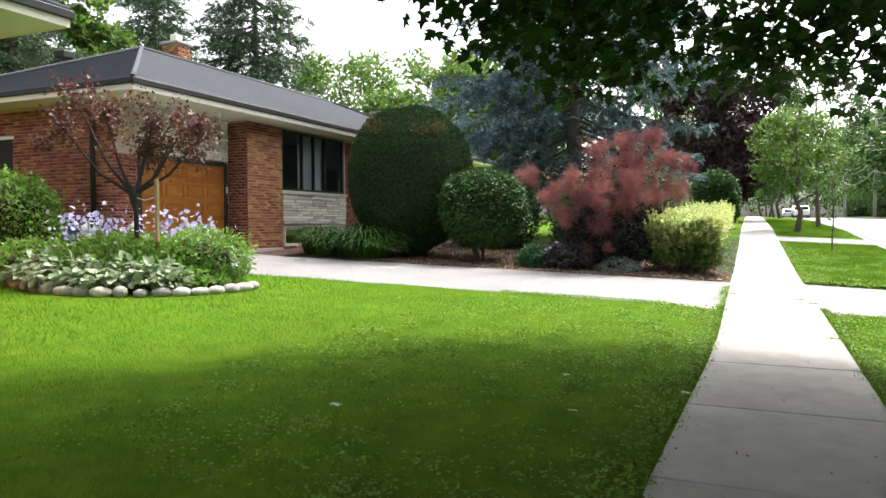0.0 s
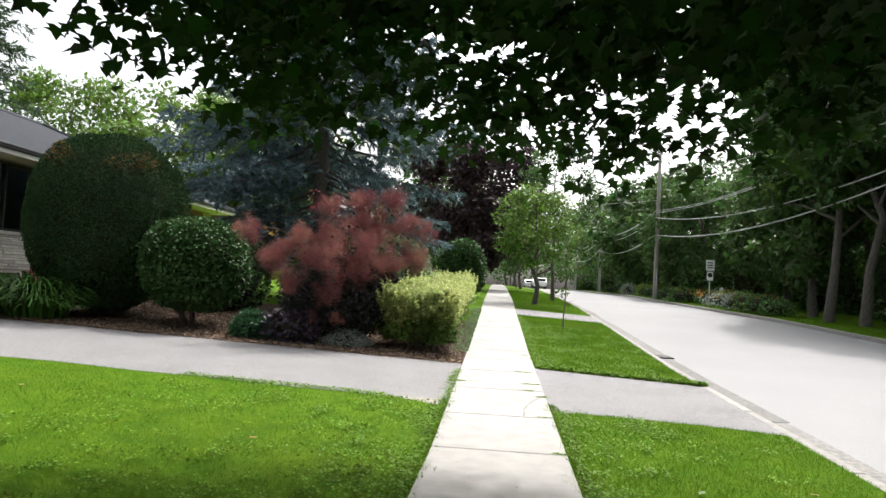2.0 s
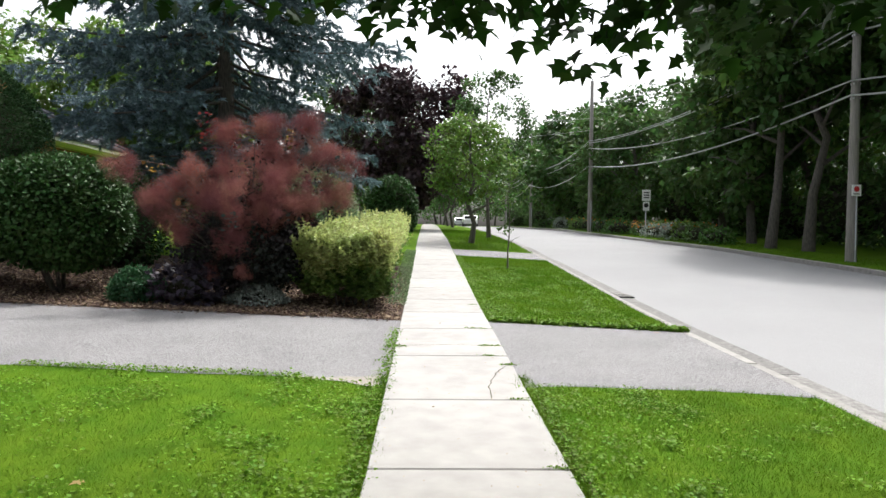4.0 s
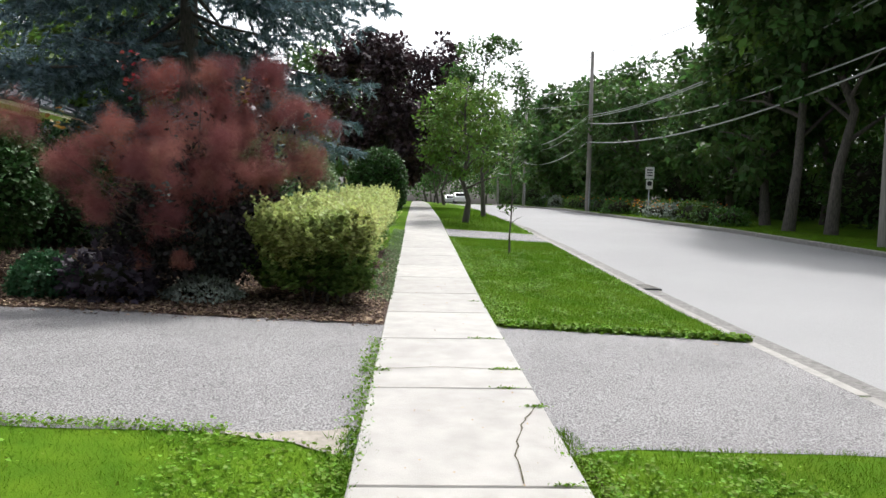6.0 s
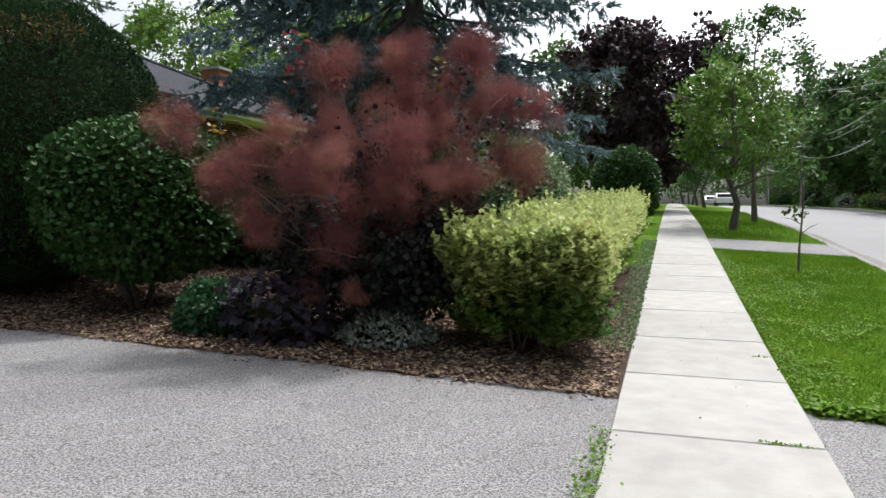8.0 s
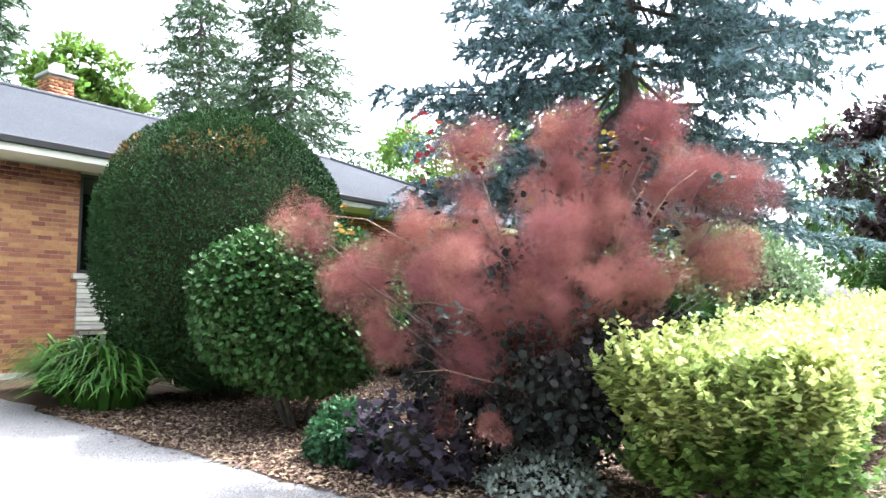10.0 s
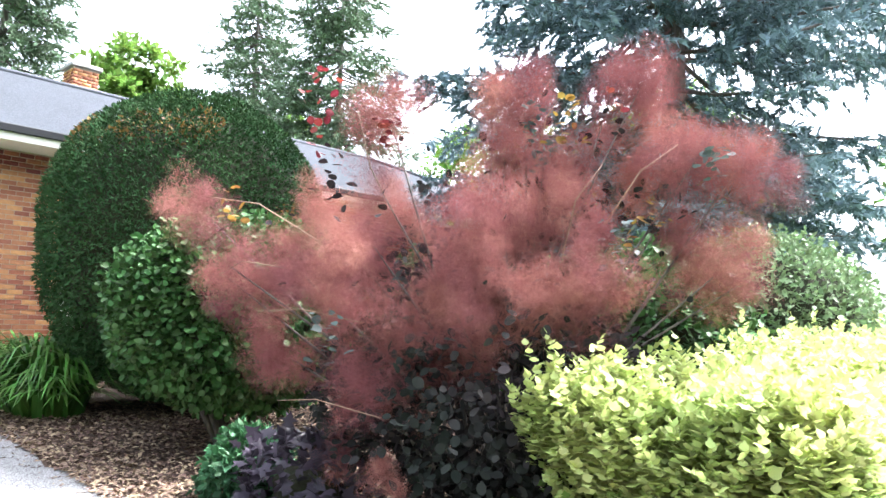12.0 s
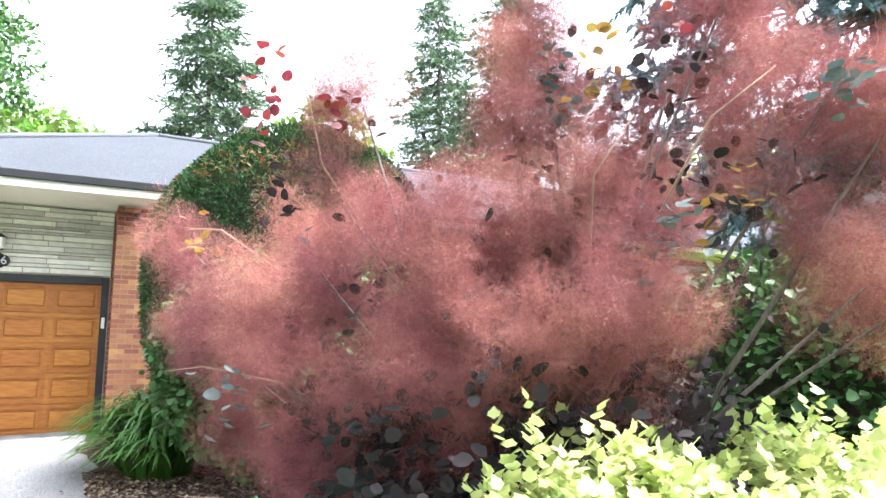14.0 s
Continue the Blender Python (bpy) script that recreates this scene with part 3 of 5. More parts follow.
# garage door
gdoor = empty("garage_door", "", "")
gdoor.parent = house
tagged(gdoor, "varnished orange-brown wooden panelled garage door, closed")
boxed("door_leaf", GX - 0.10, GX - 0.055, DOOR[0], DOOR[1], BASE + 0.01, DOOR[3], M_OAK, gdoor)
cols, rows_ = 4, 5
cw, rh = (DOOR[1] - DOOR[0]) / cols, (DOOR[3] - BASE) / rows_
for i in range(cols):
    for j in range(rows_):
        y0, z0 = DOOR[0] + i * cw, BASE + j * rh
        bm = bmesh.new()
        box(bm, GX - 0.06, GX - 0.03, y0, y0 + 0.05, z0 + 0.012, z0 + rh)
        box(bm, GX - 0.06, GX - 0.03, y0 + cw - 0.05, y0 + cw, z0 + 0.012, z0 + rh)
        box(bm, GX - 0.06, GX - 0.03, y0 + 0.05, y0 + cw - 0.05, z0 + 0.012, z0 + 0.07)
        box(bm, GX - 0.06, GX - 0.03, y0 + 0.05, y0 + cw - 0.05, z0 + rh - 0.06, z0 + rh)
        part("rail", bm, M_OAK, gdoor)
        boxed("panel", GX - 0.06, GX - 0.036, y0 + 0.085, y0 + cw - 0.085, z0 + 0.105, z0 + rh - 0.095, M_OAK, gdoor, bevel=0.018)
bm = bmesh.new()
box(bm, GX - 0.12, GX + 0.02, DOOR[0] - 0.1, DOOR[0], BASE - 0.02, 3.08, 0.006)
box(bm, GX - 0.12, GX + 0.02, DOOR[1], DOOR[1] + 0.1, BASE - 0.02, 3.08, 0.006)
box(bm, GX - 0.12, GX + 0.02, DOOR[0], DOOR[1], 2.98, 3.10, 0.006)
part("door_surround", bm, M_BLACK, house, "black painted door surround")
boxed("door_bell", GX + 0.02, GX + 0.045, DOOR[1] + 0.02, DOOR[1] + 0.07, 2.30, 2.47, M_WHITE, house, "small white keypad", 0.008)
ledge_stones(GX, LY + 0.6, CY - 0.004, 3.12, SOFFIT - 0.02, gar)
# house number and lantern
sign = empty("number_plate", "")
sign.parent = house
bm = bmesh.new()
for c, w in ((-0.085, 0.085), (0, 0.12), (0.085, 0.085)):
    bmesh.ops.create_cone(bm, cap_ends=True, segments=20, radius1=w, radius2=w, depth=0.02,
                          matrix=Matrix.Translation((GX + 0.055, 11.85 + c, 3.28)) @ Matrix.Rotation(radians(90), 4, 'Y'))
part("plate", bm, M_BLACK, sign)
txt = bpy.data.curves.new("digits", 'FONT')
txt.body, txt.size, txt.align_x, txt.align_y, txt.extrude = "206", 0.17, 'CENTER', 'CENTER', 0.004
tx = new("digits", txt)
tx.data.materials.append(M_WHITE)
tx.parent = sign
tx.matrix_local = Matrix.Translation((GX + 0.07, 11.85, 3.28)) @ Euler((radians(90), 0, radians(90))).to_matrix().to_4x4()
lamp = empty("wall_lantern", "")
lamp.parent = house
boxed("back_plate", GX + 0.0, GX + 0.05, 11.80, 11.92, 3.44, 3.58, M_BLACK, lamp, bevel=0.01)
bm = bmesh.new()
bmesh.ops.create_cone(bm, cap_ends=True, segments=6, radius1=0.06, radius2=0.09, depth=0.16, matrix=Matrix.Translation((GX + 0.14, 11.86, 3.53)))
part("lantern_glass", bm, M_WHITE, lamp)
bm = bmesh.new()
bmesh.ops.create_cone(bm, cap_ends=True, segments=6, radius1=0.11, radius2=0.02, depth=0.07, matrix=Matrix.Translation((GX + 0.14, 11.86, 3.645)))
part("lantern_cap", bm, M_BLACK, lamp)


def window(parent, x, y0, y1, z0, z1, lights, mat=M_BLACK, curtain=()):
    """A framed window in a wall that faces +x; lights are the panes' shares of the width."""
    w = empty("window", "")
    w.parent = parent
    bm = bmesh.new()
    box(bm, x - 0.14, x - 0.02, y0, y0 + 0.06, z0, z1)
    box(bm, x - 0.14, x - 0.02, y1 - 0.06, y1, z0, z1)
    box(bm, x - 0.14, x - 0.02, y0 + 0.06, y1 - 0.06, z0, z0 + 0.06)
    box(bm, x - 0.14, x - 0.02, y0 + 0.06, y1 - 0.06, z1 - 0.06, z1)
    part("window_frame", bm, mat, w)
    y, total = y0 + 0.06, sum(lights)
    for i, s in enumerate(lights):
        wd = (y1 - y0 - 0.12) * s / total
        g = boxed("pane", x - 0.085, x - 0.075, y + 0.02, y + wd - 0.02, z0 + 0.06, z1 - 0.06, M_GLASS, w)
        g.visible_shadow = False
        if i:
            boxed("mullion", x - 0.13, x - 0.03, y - 0.025, y + 0.025, z0 + 0.06, z1 - 0.06, mat, w)
        if i in curtain:
            bm = bmesh.new()
            n = int(wd / 0.02)
            vs = [bm.verts.new((x - 0.22 + 0.03 * math.sin(k * 0.9), y + wd * k / n, z)) for z in (z0 + 0.02, z1 - 0.02) for k in range(n + 1)]
            for k in range(n):
                bm.faces.new((vs[k], vs[k + 1], vs[n + 2 + k], vs[n + 1 + k]))
            part("curtain", bm, M_CURTAIN, w, "pale grey-green curtain")
        y += wd
    return w


window(house, FX, *WIN, (1.0, 0.62, 0.62, 1.0), curtain=(1, 2))
window(house, FX, *LOW, (1, 1), mat=M_WHITE)
# added panel, painted near black as the room's darkness behind the glass
boxed("room_back", FX - 2.3, FX - 2.25, 13.7, 19, 0.75, SOFFIT - 0.01, M_ROOMSHADE, house)
boxed("window_sill", FX - 0.1, FX + 0.06, WIN[0] - 0.08, WIN[1] + 0.1, 2.34, 2.435, M_STONE, house, "pale stone window sill", 0.01)
ledge_stones(FX, WIN[0], WIN[1] + 0.06, 1.50, 2.34, front)
# chimney, downspout, side window, vent
chim = boxed("chimney", -17.9, -17.26, 16.42, 16.98, 5.2, 7.35, M_MORTAR, house, "red brick chimney")
boxed("chimney_cap", -17.97, -17.19, 16.35, 17.05, 7.35, 7.45, M_CONC, house, "concrete chimney cap", 0.02)
boxed("chimney_flue", -17.72, -17.44, 16.56, 16.84, 7.45, 7.72, M_STONE, house, "clay flue with a metal hood", 0.03)
tubes("downspout", [([(-13.3, LY - 0.05, 4.15), (-13.3, LY - 0.05, 0.75)], [0.055, 0.055])], M_BLACK, house, 8)
boxed("roof_vent", -18.6, -18.2, 13.0, 13.4, 6.28, 6.5, M_BLACK, house, "dark roof vent", 0.03)
sw = empty("side_window", "")
sw.parent = house
# one slab fills the opening, its dark colour standing for the unlit inside
boxed("window_frame", LW[0], LW[1], LY + 0.05, LY + 0.12, LW[2], LW[3], M_ROOMSHADE, sw)
boxed("window_head", LW[0] - 0.05, LW[1] + 0.05, LY - 0.01, LY + 0.05, LW[3] - 0.06, LW[3], M_WHITE, sw)

# the neighbour whose eave reaches into view, and the house beyond the shrubs
nb = empty("neighbour_house", "neighbouring house with deep pale eave and grey roof", "house")
hip_roof(nb, -20.0, -8.95, -8.0, 5.75, 4.42, 0.40, courses=False)
boxed("wall", -19.3, -9.65, -7.3, 5.05, 0.2, 4.24, M_BRICK, nb)
far = empty("far_house", "brick house with grey hipped roof beyond the shrubs", "house")
hip_roof(far, -27.0, -13.5, 33.0, 46.0, 4.9, 0.40, courses=False)
boxed("wall", -26.3, -14.2, 33.7, 45.3, 1.0, 4.72, M_BRICK, far)
boxed("chimney", -20.8, -19.9, 35.5, 36.3, 5.0, 8.0, M_BRICK, far)
boxed("chimney_cap", -20.9, -19.8, 35.4, 36.4, 8.0, 8.12, M_CONC, far)


# ---------------------------------------------------------------- plants
def at_ground(x, y, dz=0.0):
    return (x, y, float(land(x, y)) + dz)


def clipped_shrub(name, label, centre, radii, mat, count, size, template=LEAF, power=2.0, rough=0.05, seed=1, spread=0.9, dry=0, stem=True, category="shrub", core=0.86, width=1.0, shaggy=0.0):
    """A dense clipped shrub: a solid core coloured as inner shade, a skin of small leaves, a few stems."""
    base = at_ground(centre[0], centre[1])
    ob = empty(name, label, category, base)
    c, r = np.array(centre) - base, np.array(radii)
    D = sphere_dirs(count)
    q = (np.abs(D) ** power).sum(1) ** (-1 / power)
    R = D * q[:, None] * (1 + rough * lumps(D, seed, 3.0) + 0.5 * rough * lumps(D, seed + 9, 9.0))[:, None]
    depth = 1 - 0.16 * rng.random(count) ** 2 + shaggy * rng.random(count) ** 4
    P = c + R * r * depth[:, None]
    keep = P[:, 2] > 0.03
    foliage("leaves", P[keep], (R / r)[keep], size, template, mat, ob, spread=spread, width=width)
    if dry:
        k = np.nonzero((lumps(D, 77, 4.0) > 0.46) & (D[:, 2] > 0.0) & (rng.random(count) < 0.35))[0]
        tagged(foliage("dry_needle", P[k], (R / r)[k], size, template, L_YEWDRY, ob), kind="stuff")
    # solid filler body, near black to imitate the shade between the leaves
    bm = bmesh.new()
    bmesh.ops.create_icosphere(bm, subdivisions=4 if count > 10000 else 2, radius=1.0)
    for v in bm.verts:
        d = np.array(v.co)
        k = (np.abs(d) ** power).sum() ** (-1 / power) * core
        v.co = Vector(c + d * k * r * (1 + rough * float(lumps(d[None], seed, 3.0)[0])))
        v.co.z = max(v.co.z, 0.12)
    part("twig_core", bm, M_CORESHADE, ob)
    if stem:
        for _ in range(7):
            a = rng.uniform(0, 6.28)
            tip = c + 0.7 * r * np.array([math.cos(a), math.sin(a), -0.3])
            tubes("stem", [([(0.1 * math.cos(a), 0.1 * math.sin(a), -0.05), tuple(tip * 0.55), tuple(tip)], [0.04, 0.028, 0.012])], M_BARK, ob, 6)
    return ob


# near-black green: the shade deep inside shrubs, put into the colour
M_CORESHADE = material("core_shade", (0.022, 0.03, 0.012), (0.035, 0.03, 0.02), scale=14, rough=1, bump=1.0, bump_scale=20)


def limb_paths(base, top, spread, count, girth, seed):
    """A leaning trunk that divides into limbs."""
    r = np.random.default_rng(seed)
    base, top = np.array(base, float), np.array(top, float)
    n = 7
    trunk = [base + (top - base) * i / (n - 1) + np.append(r.normal(size=2) * 0.02 * np.linalg.norm(top - base) * (0 < i < n - 1), 0) for i in range(n)]
    radii = [girth * (1.25 if i == 0 else 1) * (1 - 0.85 * i / (n - 1)) for i in range(n)]
    runs = [(trunk, radii)]
    tips = []
    for k in range(count):
        f = 0.25 + 0.7 * k / count
        i = f * (n - 1)
        a = np.array(trunk[int(i)]) + (np.array(trunk[min(int(i) + 1, n - 1)]) - trunk[int(i)]) * (i % 1)
        w = k * 2.4 + r.uniform(-0.4, 0.4)
        ln = spread * (1.1 - 0.7 * f) * r.uniform(0.7, 1.1)
        e = a + np.array([math.cos(w) * ln, math.sin(w) * ln, ln * r.uniform(0.3, 0.8)])
        m = (a + e) / 2 + np.array([0, 0, 0.08 * ln])
        g = girth * (1 - 0.8 * f) * 0.55
        runs.append(([a, m, e], [g, g * 0.6, g * 0.2]))
        tips.append(e)
    return runs, tips


def broad_tree(name, label, x, y, height, crown_r, crown_base, mat, count=5000, size=0.22, girth=0.14, seed=1, template=LEAF, clumps=60, bark=None, z=None, squash=1.0, clump_r=0.22, category="tree", group="", lean=(0, 0), second=None):
    """A leafy tree: trunk, limbs and a crown of many leaf clumps with gaps."""
    base = at_ground(x, y, -0.05)
    ob = empty(name, label, category, base, group)
    runs, _ = limb_paths((0, 0, 0), (lean[0], lean[1], height * 0.92), crown_r * 1.0, 12, girth, seed)
    tubes("trunk", runs, bark or M_BARK, ob, 8)
    r = np.random.default_rng(seed)
    D = unit(r.normal(size=(clumps, 3)))
    rad = r.uniform(0.35, 1.0, clumps) ** 0.6
    half = (height - crown_base) / 2
    C = D * rad[:, None] * np.array([crown_r, crown_r, half * squash]) * (1 + 0.22 * lumps(D, seed, 2.5))[:, None]
    C += (lean[0] * 0.6, lean[1] * 0.6, crown_base + half)
    k = r.integers(0, clumps, count)
    own = clump_r * crown_r * r.uniform(0.6, 1.35, clumps)
    off = unit(r.normal(size=(count, 3))) * (r.random(count) ** 0.5)[:, None] * own[k][:, None] * (1, 1, 0.75)
    P = C[k] + off
    out = off + 0.3 * (C[k] - (0, 0, crown_base + half)) / crown_r
    keep = P[:, 2] > 0.1
    if second is not None:
        # every fourth clump gets the second, lighter green to imitate sunlit highlights
        pick = (k % 4 == 0) & keep
        foliage("bright_leaves", P[pick], out[pick], size, template, second, ob, droop=0.3)
        keep = keep & ~pick
    foliage("leaves", P[keep], out[keep], size, template, mat, ob, droop=0.3)
    return ob


def spruce(name, label, x, y, height, radius, mat, bare=0.08, whorls=26, per=9, seed=1, template=SPRIG, size=0.30, dens=1.0, droop=0.35, girth=0.2, ragged=0.25, group=""):
    """A conifer: straight trunk, whorls of drooping branches, each with side twigs clothed in needle sprigs."""
    r = np.random.default_rng(seed)
    ob = empty(name, label, "tree", at_ground(x, y, -0.05), group)
    runs = [([(0, 0, 0), (0, 0, height * 0.5), (0, 0, height)], [girth, girth * 0.55, 0.02])]
    P, A, N = [], [], []
    for w in range(whorls):
        f = bare + (1 - bare) * (w / (whorls - 1)) ** 0.9
        z = f * height
        reach = (radius * (1 - f) ** 0.62 + 0.10) * min(1.0, max(0.3, 0.3 + 0.7 * (z - 1.5) / 3.5))
        for b in range(per):
            a = r.uniform(0, 6.28)
            ln = reach * r.uniform(1 - ragged, 1.08)
            u = np.array([math.cos(a), math.sin(a), 0])
            z1 = z + r.uniform(-0.5, 0.5)
            sag = min(droop * r.uniform(0.6, 1.3) * ln, max(z1 - 2.1, 0.1) / 0.7)
            pts = [np.array([0, 0, z1]) + u * ln * s + np.array([0, 0, -sag * s * (1.25 - s * 0.55)]) for s in (0, 0.35, 0.7, 1.0)]
            runs.append((pts, [0.035 * girth / 0.2, 0.025 * girth / 0.2, 0.016 * girth / 0.2, 0.006]))
            for s in np.arange(0.22, 1.0, 0.30 / (ln * dens)) + r.uniform(0, 0.05):
                q = np.array([np.interp(s, (0, 0.35, 0.7, 1.0), [p[i] for p in pts]) for i in range(3)])
                for turn in (1, -1):
                    if r.random() < 0.12:
                        continue
                    twig = (0.34 * ln * max(1 - s, 0.0) ** 0.75 + 0.22) * r.uniform(0.55, 1.1)
                    way = unit(u * r.uniform(0.5, 1.0) + turn * np.array([-u[1], u[0], 0]) + (0, 0, r.uniform(-0.75, -0.1)))
                    m = max(2, int(twig / (size * 0.42)))
                    f_ = (np.arange(m) + r.random(m)) / m
                    P.append(q + way * (twig * f_)[:, None] - np.column_stack([0 * f_, 0 * f_, 0.30 * twig * f_ ** 2]))
                    A.append(way + r.normal(size=(m, 3)) * 0.45 + (0, 0, -0.15))
                    N.append(np.tile((0, 0, 1.0), (m, 1)) + 0.3 * r.normal(size=(m, 3)))
    tubes("trunk", runs, M_BARK, ob, 5)
    P, A, N = np.concatenate(P), np.concatenate(A), np.concatenate(N)
    V, F = leaves(P, A, N, size * r.uniform(0.7, 1.3, len(P)), template)
    soup("needles", V, F, mat, ob)
    return ob


# round clipped shrubs
clipped_shrub("yew", "large round clipped dark green yew beside the window", (-8.27, 15.06, 2.62), (1.53, 1.65, 1.82), L_YEW, 80000, 0.06, power=2.15, rough=0.05, seed=3, dry=700, width=0.55, spread=1.0)
clipped_shrub("privet", "rounded glossy green clipped privet beside the smoke bush", (-6.1, 14.52, 1.84), (0.95, 1.12, 0.88), L_BOX, 24000, 0.062, template=BROAD, power=2.2, rough=0.07, seed=5, shaggy=0.10, core=0.8)
clipped_shrub("round_bush", "round green bush beyond the golden hedge", (-1.75, 32.8, 2.5), (1.08, 1.2, 1.25), L_BOX, 9000, 0.13, power=2.2, rough=0.08, seed=8, shaggy=0.10)
clipped_shrub("pale_bush", "pale variegated bush behind the smoke bush", (-2.97, 19.37, 1.7), (1.11, 1.2, 1.12), L_PALE, 16000, 0.07, power=2.2, rough=0.08, seed=11, shaggy=0.12)


def plume_mesh(seed):
    """One cloud of fine hairs, made of a dozen smaller tufts."""
    r = np.random.default_rng(seed)
    tufts = unit(r.normal(size=(15, 3))) * (r.uniform(0.25, 0.78, 15))[:, None]
    n = 6200
    k = r.integers(0, 15, n)
    d = unit(r.normal(size=(n, 3)))
    P = tufts[k] + d * (r.random(n) ** 0.55 * r.uniform(0.26, 0.46, 15)[k])[:, None]
    V, F = leaves(P, d + 0.8 * r.normal(size=(n, 3)) + (0, 0, 0.2), r.normal(size=(n, 3)), r.uniform(0.10, 0.26, n), BLADE, width=0.016)
    me = bpy.data.meshes.new("plume")
    me.from_pydata(V.tolist(), [], F.tolist())
    me.materials.append(L_SMOKE)
    return me


def smoke_bush():
    """A smoke bush: stems, dark oval leaves, pink plumes of fine hairs in lobes."""
    base = np.array(at_ground(-2.95, 14.5, 0.02))
    ob = empty("smoke_bush", "purple smoke bush covered in fuzzy pink plumes", "shrub", tuple(base))
    r = np.random.default_rng(21)
    lobes = ((-4.60, 13.25, 2.56, 0.14, 3), (-4.25, 13.45, 2.05, 0.26, 6), (-3.90, 13.60, 1.72, 0.28, 5), (-3.72, 13.70, 2.30, 0.32, 8),
             (-3.29, 13.75, 3.06, 0.13, 4), (-3.30, 13.80, 2.55, 0.25, 5), (-3.10, 13.50, 2.05, 0.36, 9), (-3.20, 13.65, 1.50, 0.26, 5),
             (-2.80, 14.50, 3.22, 0.22, 6), (-2.35, 15.00, 3.25, 0.27, 8), (-2.60, 14.30, 2.65, 0.36, 10), (-2.00, 15.00, 2.82, 0.30, 8),
             (-1.65, 15.15, 2.70, 0.20, 5), (-1.80, 15.05, 2.22, 0.25, 7), (-2.40, 14.30, 2.10, 0.42, 12), (-2.90, 14.10, 1.75, 0.36, 7),
             (-2.72, 13.95, 2.25, 0.30, 7), (-2.60, 13.85, 1.75, 0.26, 5), (-2.95, 14.90, 2.60, 0.45, 9), (-3.50, 14.40, 2.20, 0.45, 9), (-3.42, 13.60, 1.00, 0.12, 2), (-3.02, 13.55, 0.95, 0.12, 2))
    C, R = [], []
    for x, y, z, spread, count in lobes:
        count = int(count * 1.35) if count > 4 else count
        for p in np.array((x, y, z)) - base + unit(r.normal(size=(count, 3))) * (spread * r.uniform(0.3, 1.0, (count, 1)) ** 0.5):
            C.append(p)
            R.append(r.uniform(0.19, 0.31) if count > 4 else r.uniform(0.22, 0.29) if count > 2 else r.uniform(0.13, 0.19))
    C = np.array(C)
    meshes = [plume_mesh(400 + i) for i in range(9)]
    for i, (p, size) in enumerate(zip(C, R)):
        plume = new("plume", meshes[i % 9])
        plume.parent = ob
        plume.matrix_local = Matrix.LocRotScale(Vector(p), Euler(r.uniform(0, 6.28, 3)), Vector((size, size, size * r.uniform(0.85, 1.1))))
    c = np.array([0.0, 0.0, 1.6])
    for i in range(0, len(C), 5):
        a = r.uniform(0, 6.28)
        foot = np.array([0.25 * math.cos(a), 0.25 * math.sin(a), 0])
        mid = foot * 0.6 + C[i] * 0.45 + np.array([0, 0, 0.25])
        tubes("stem", [([foot, mid, C[i]], [0.018, 0.012, 0.004])], M_BARK, ob, 5)
    twigs = [([(-3.62, 13.55, 2.28), (-4.0, 13.35, 2.52), (-4.5, 13.22, 2.6)], 0.010), ([(-3.2, 13.9, 2.3), (-3.22, 13.6, 2.7), (-3.3, 13.55, 3.05)], 0.009),
             ([(-3.6, 13.3, 2.1), (-3.9, 13.2, 2.14), (-4.1, 13.15, 2.05)], 0.006), ([(-2.2, 14.5, 2.4), (-2.0, 14.55, 2.7), (-1.85, 14.7, 2.86)], 0.010),
             ([(-2.35, 14.3, 2.2), (-2.2, 14.2, 2.5), (-2.1, 14.3, 2.7)], 0.007), ([(-3.0, 13.4, 1.8), (-3.2, 13.15, 1.86), (-3.45, 13.05, 1.84)], 0.006),
             ([(-2.9, 13.5, 1.3), (-3.1, 13.2, 1.4), (-3.3, 13.1, 1.38)], 0.006), ([(-2.7, 14.5, 2.8), (-2.62, 14.5, 3.1), (-2.5, 14.55, 3.3)], 0.008)]
    for path, girth in twigs:
        tubes("bare_twig", [([np.array(q) - base for q in path], [girth * 0.6, girth * 0.45, girth * 0.25])], M_TWIGPALE, ob, 5)
    k = r.integers(0, len(C), 1100)
    P = c + (C[k] - c) * r.uniform(0.2, 0.85, (1100, 1)) + 0.08 * r.normal(size=(1100, 3))
    foliage("leaves", P[P[:, 2] > 0.25], (P - c)[P[:, 2] > 0.25], 0.055, OVAL, L_SMOKELEAF, ob, spread=1.0)
    D = sphere_dirs(8500)
    P = np.array([-0.15, -0.05, 0.85]) + D * np.array([1.25, 1.0, 0.85]) * (r.uniform(0.45, 1.0, 8500)[:, None])
    P = P[P[:, 2] > 0.05]
    foliage("low_leaves", P, P - (0, 0, 0.9), 0.062, OVAL, L_SMOKELEAF, ob, spread=1.0)
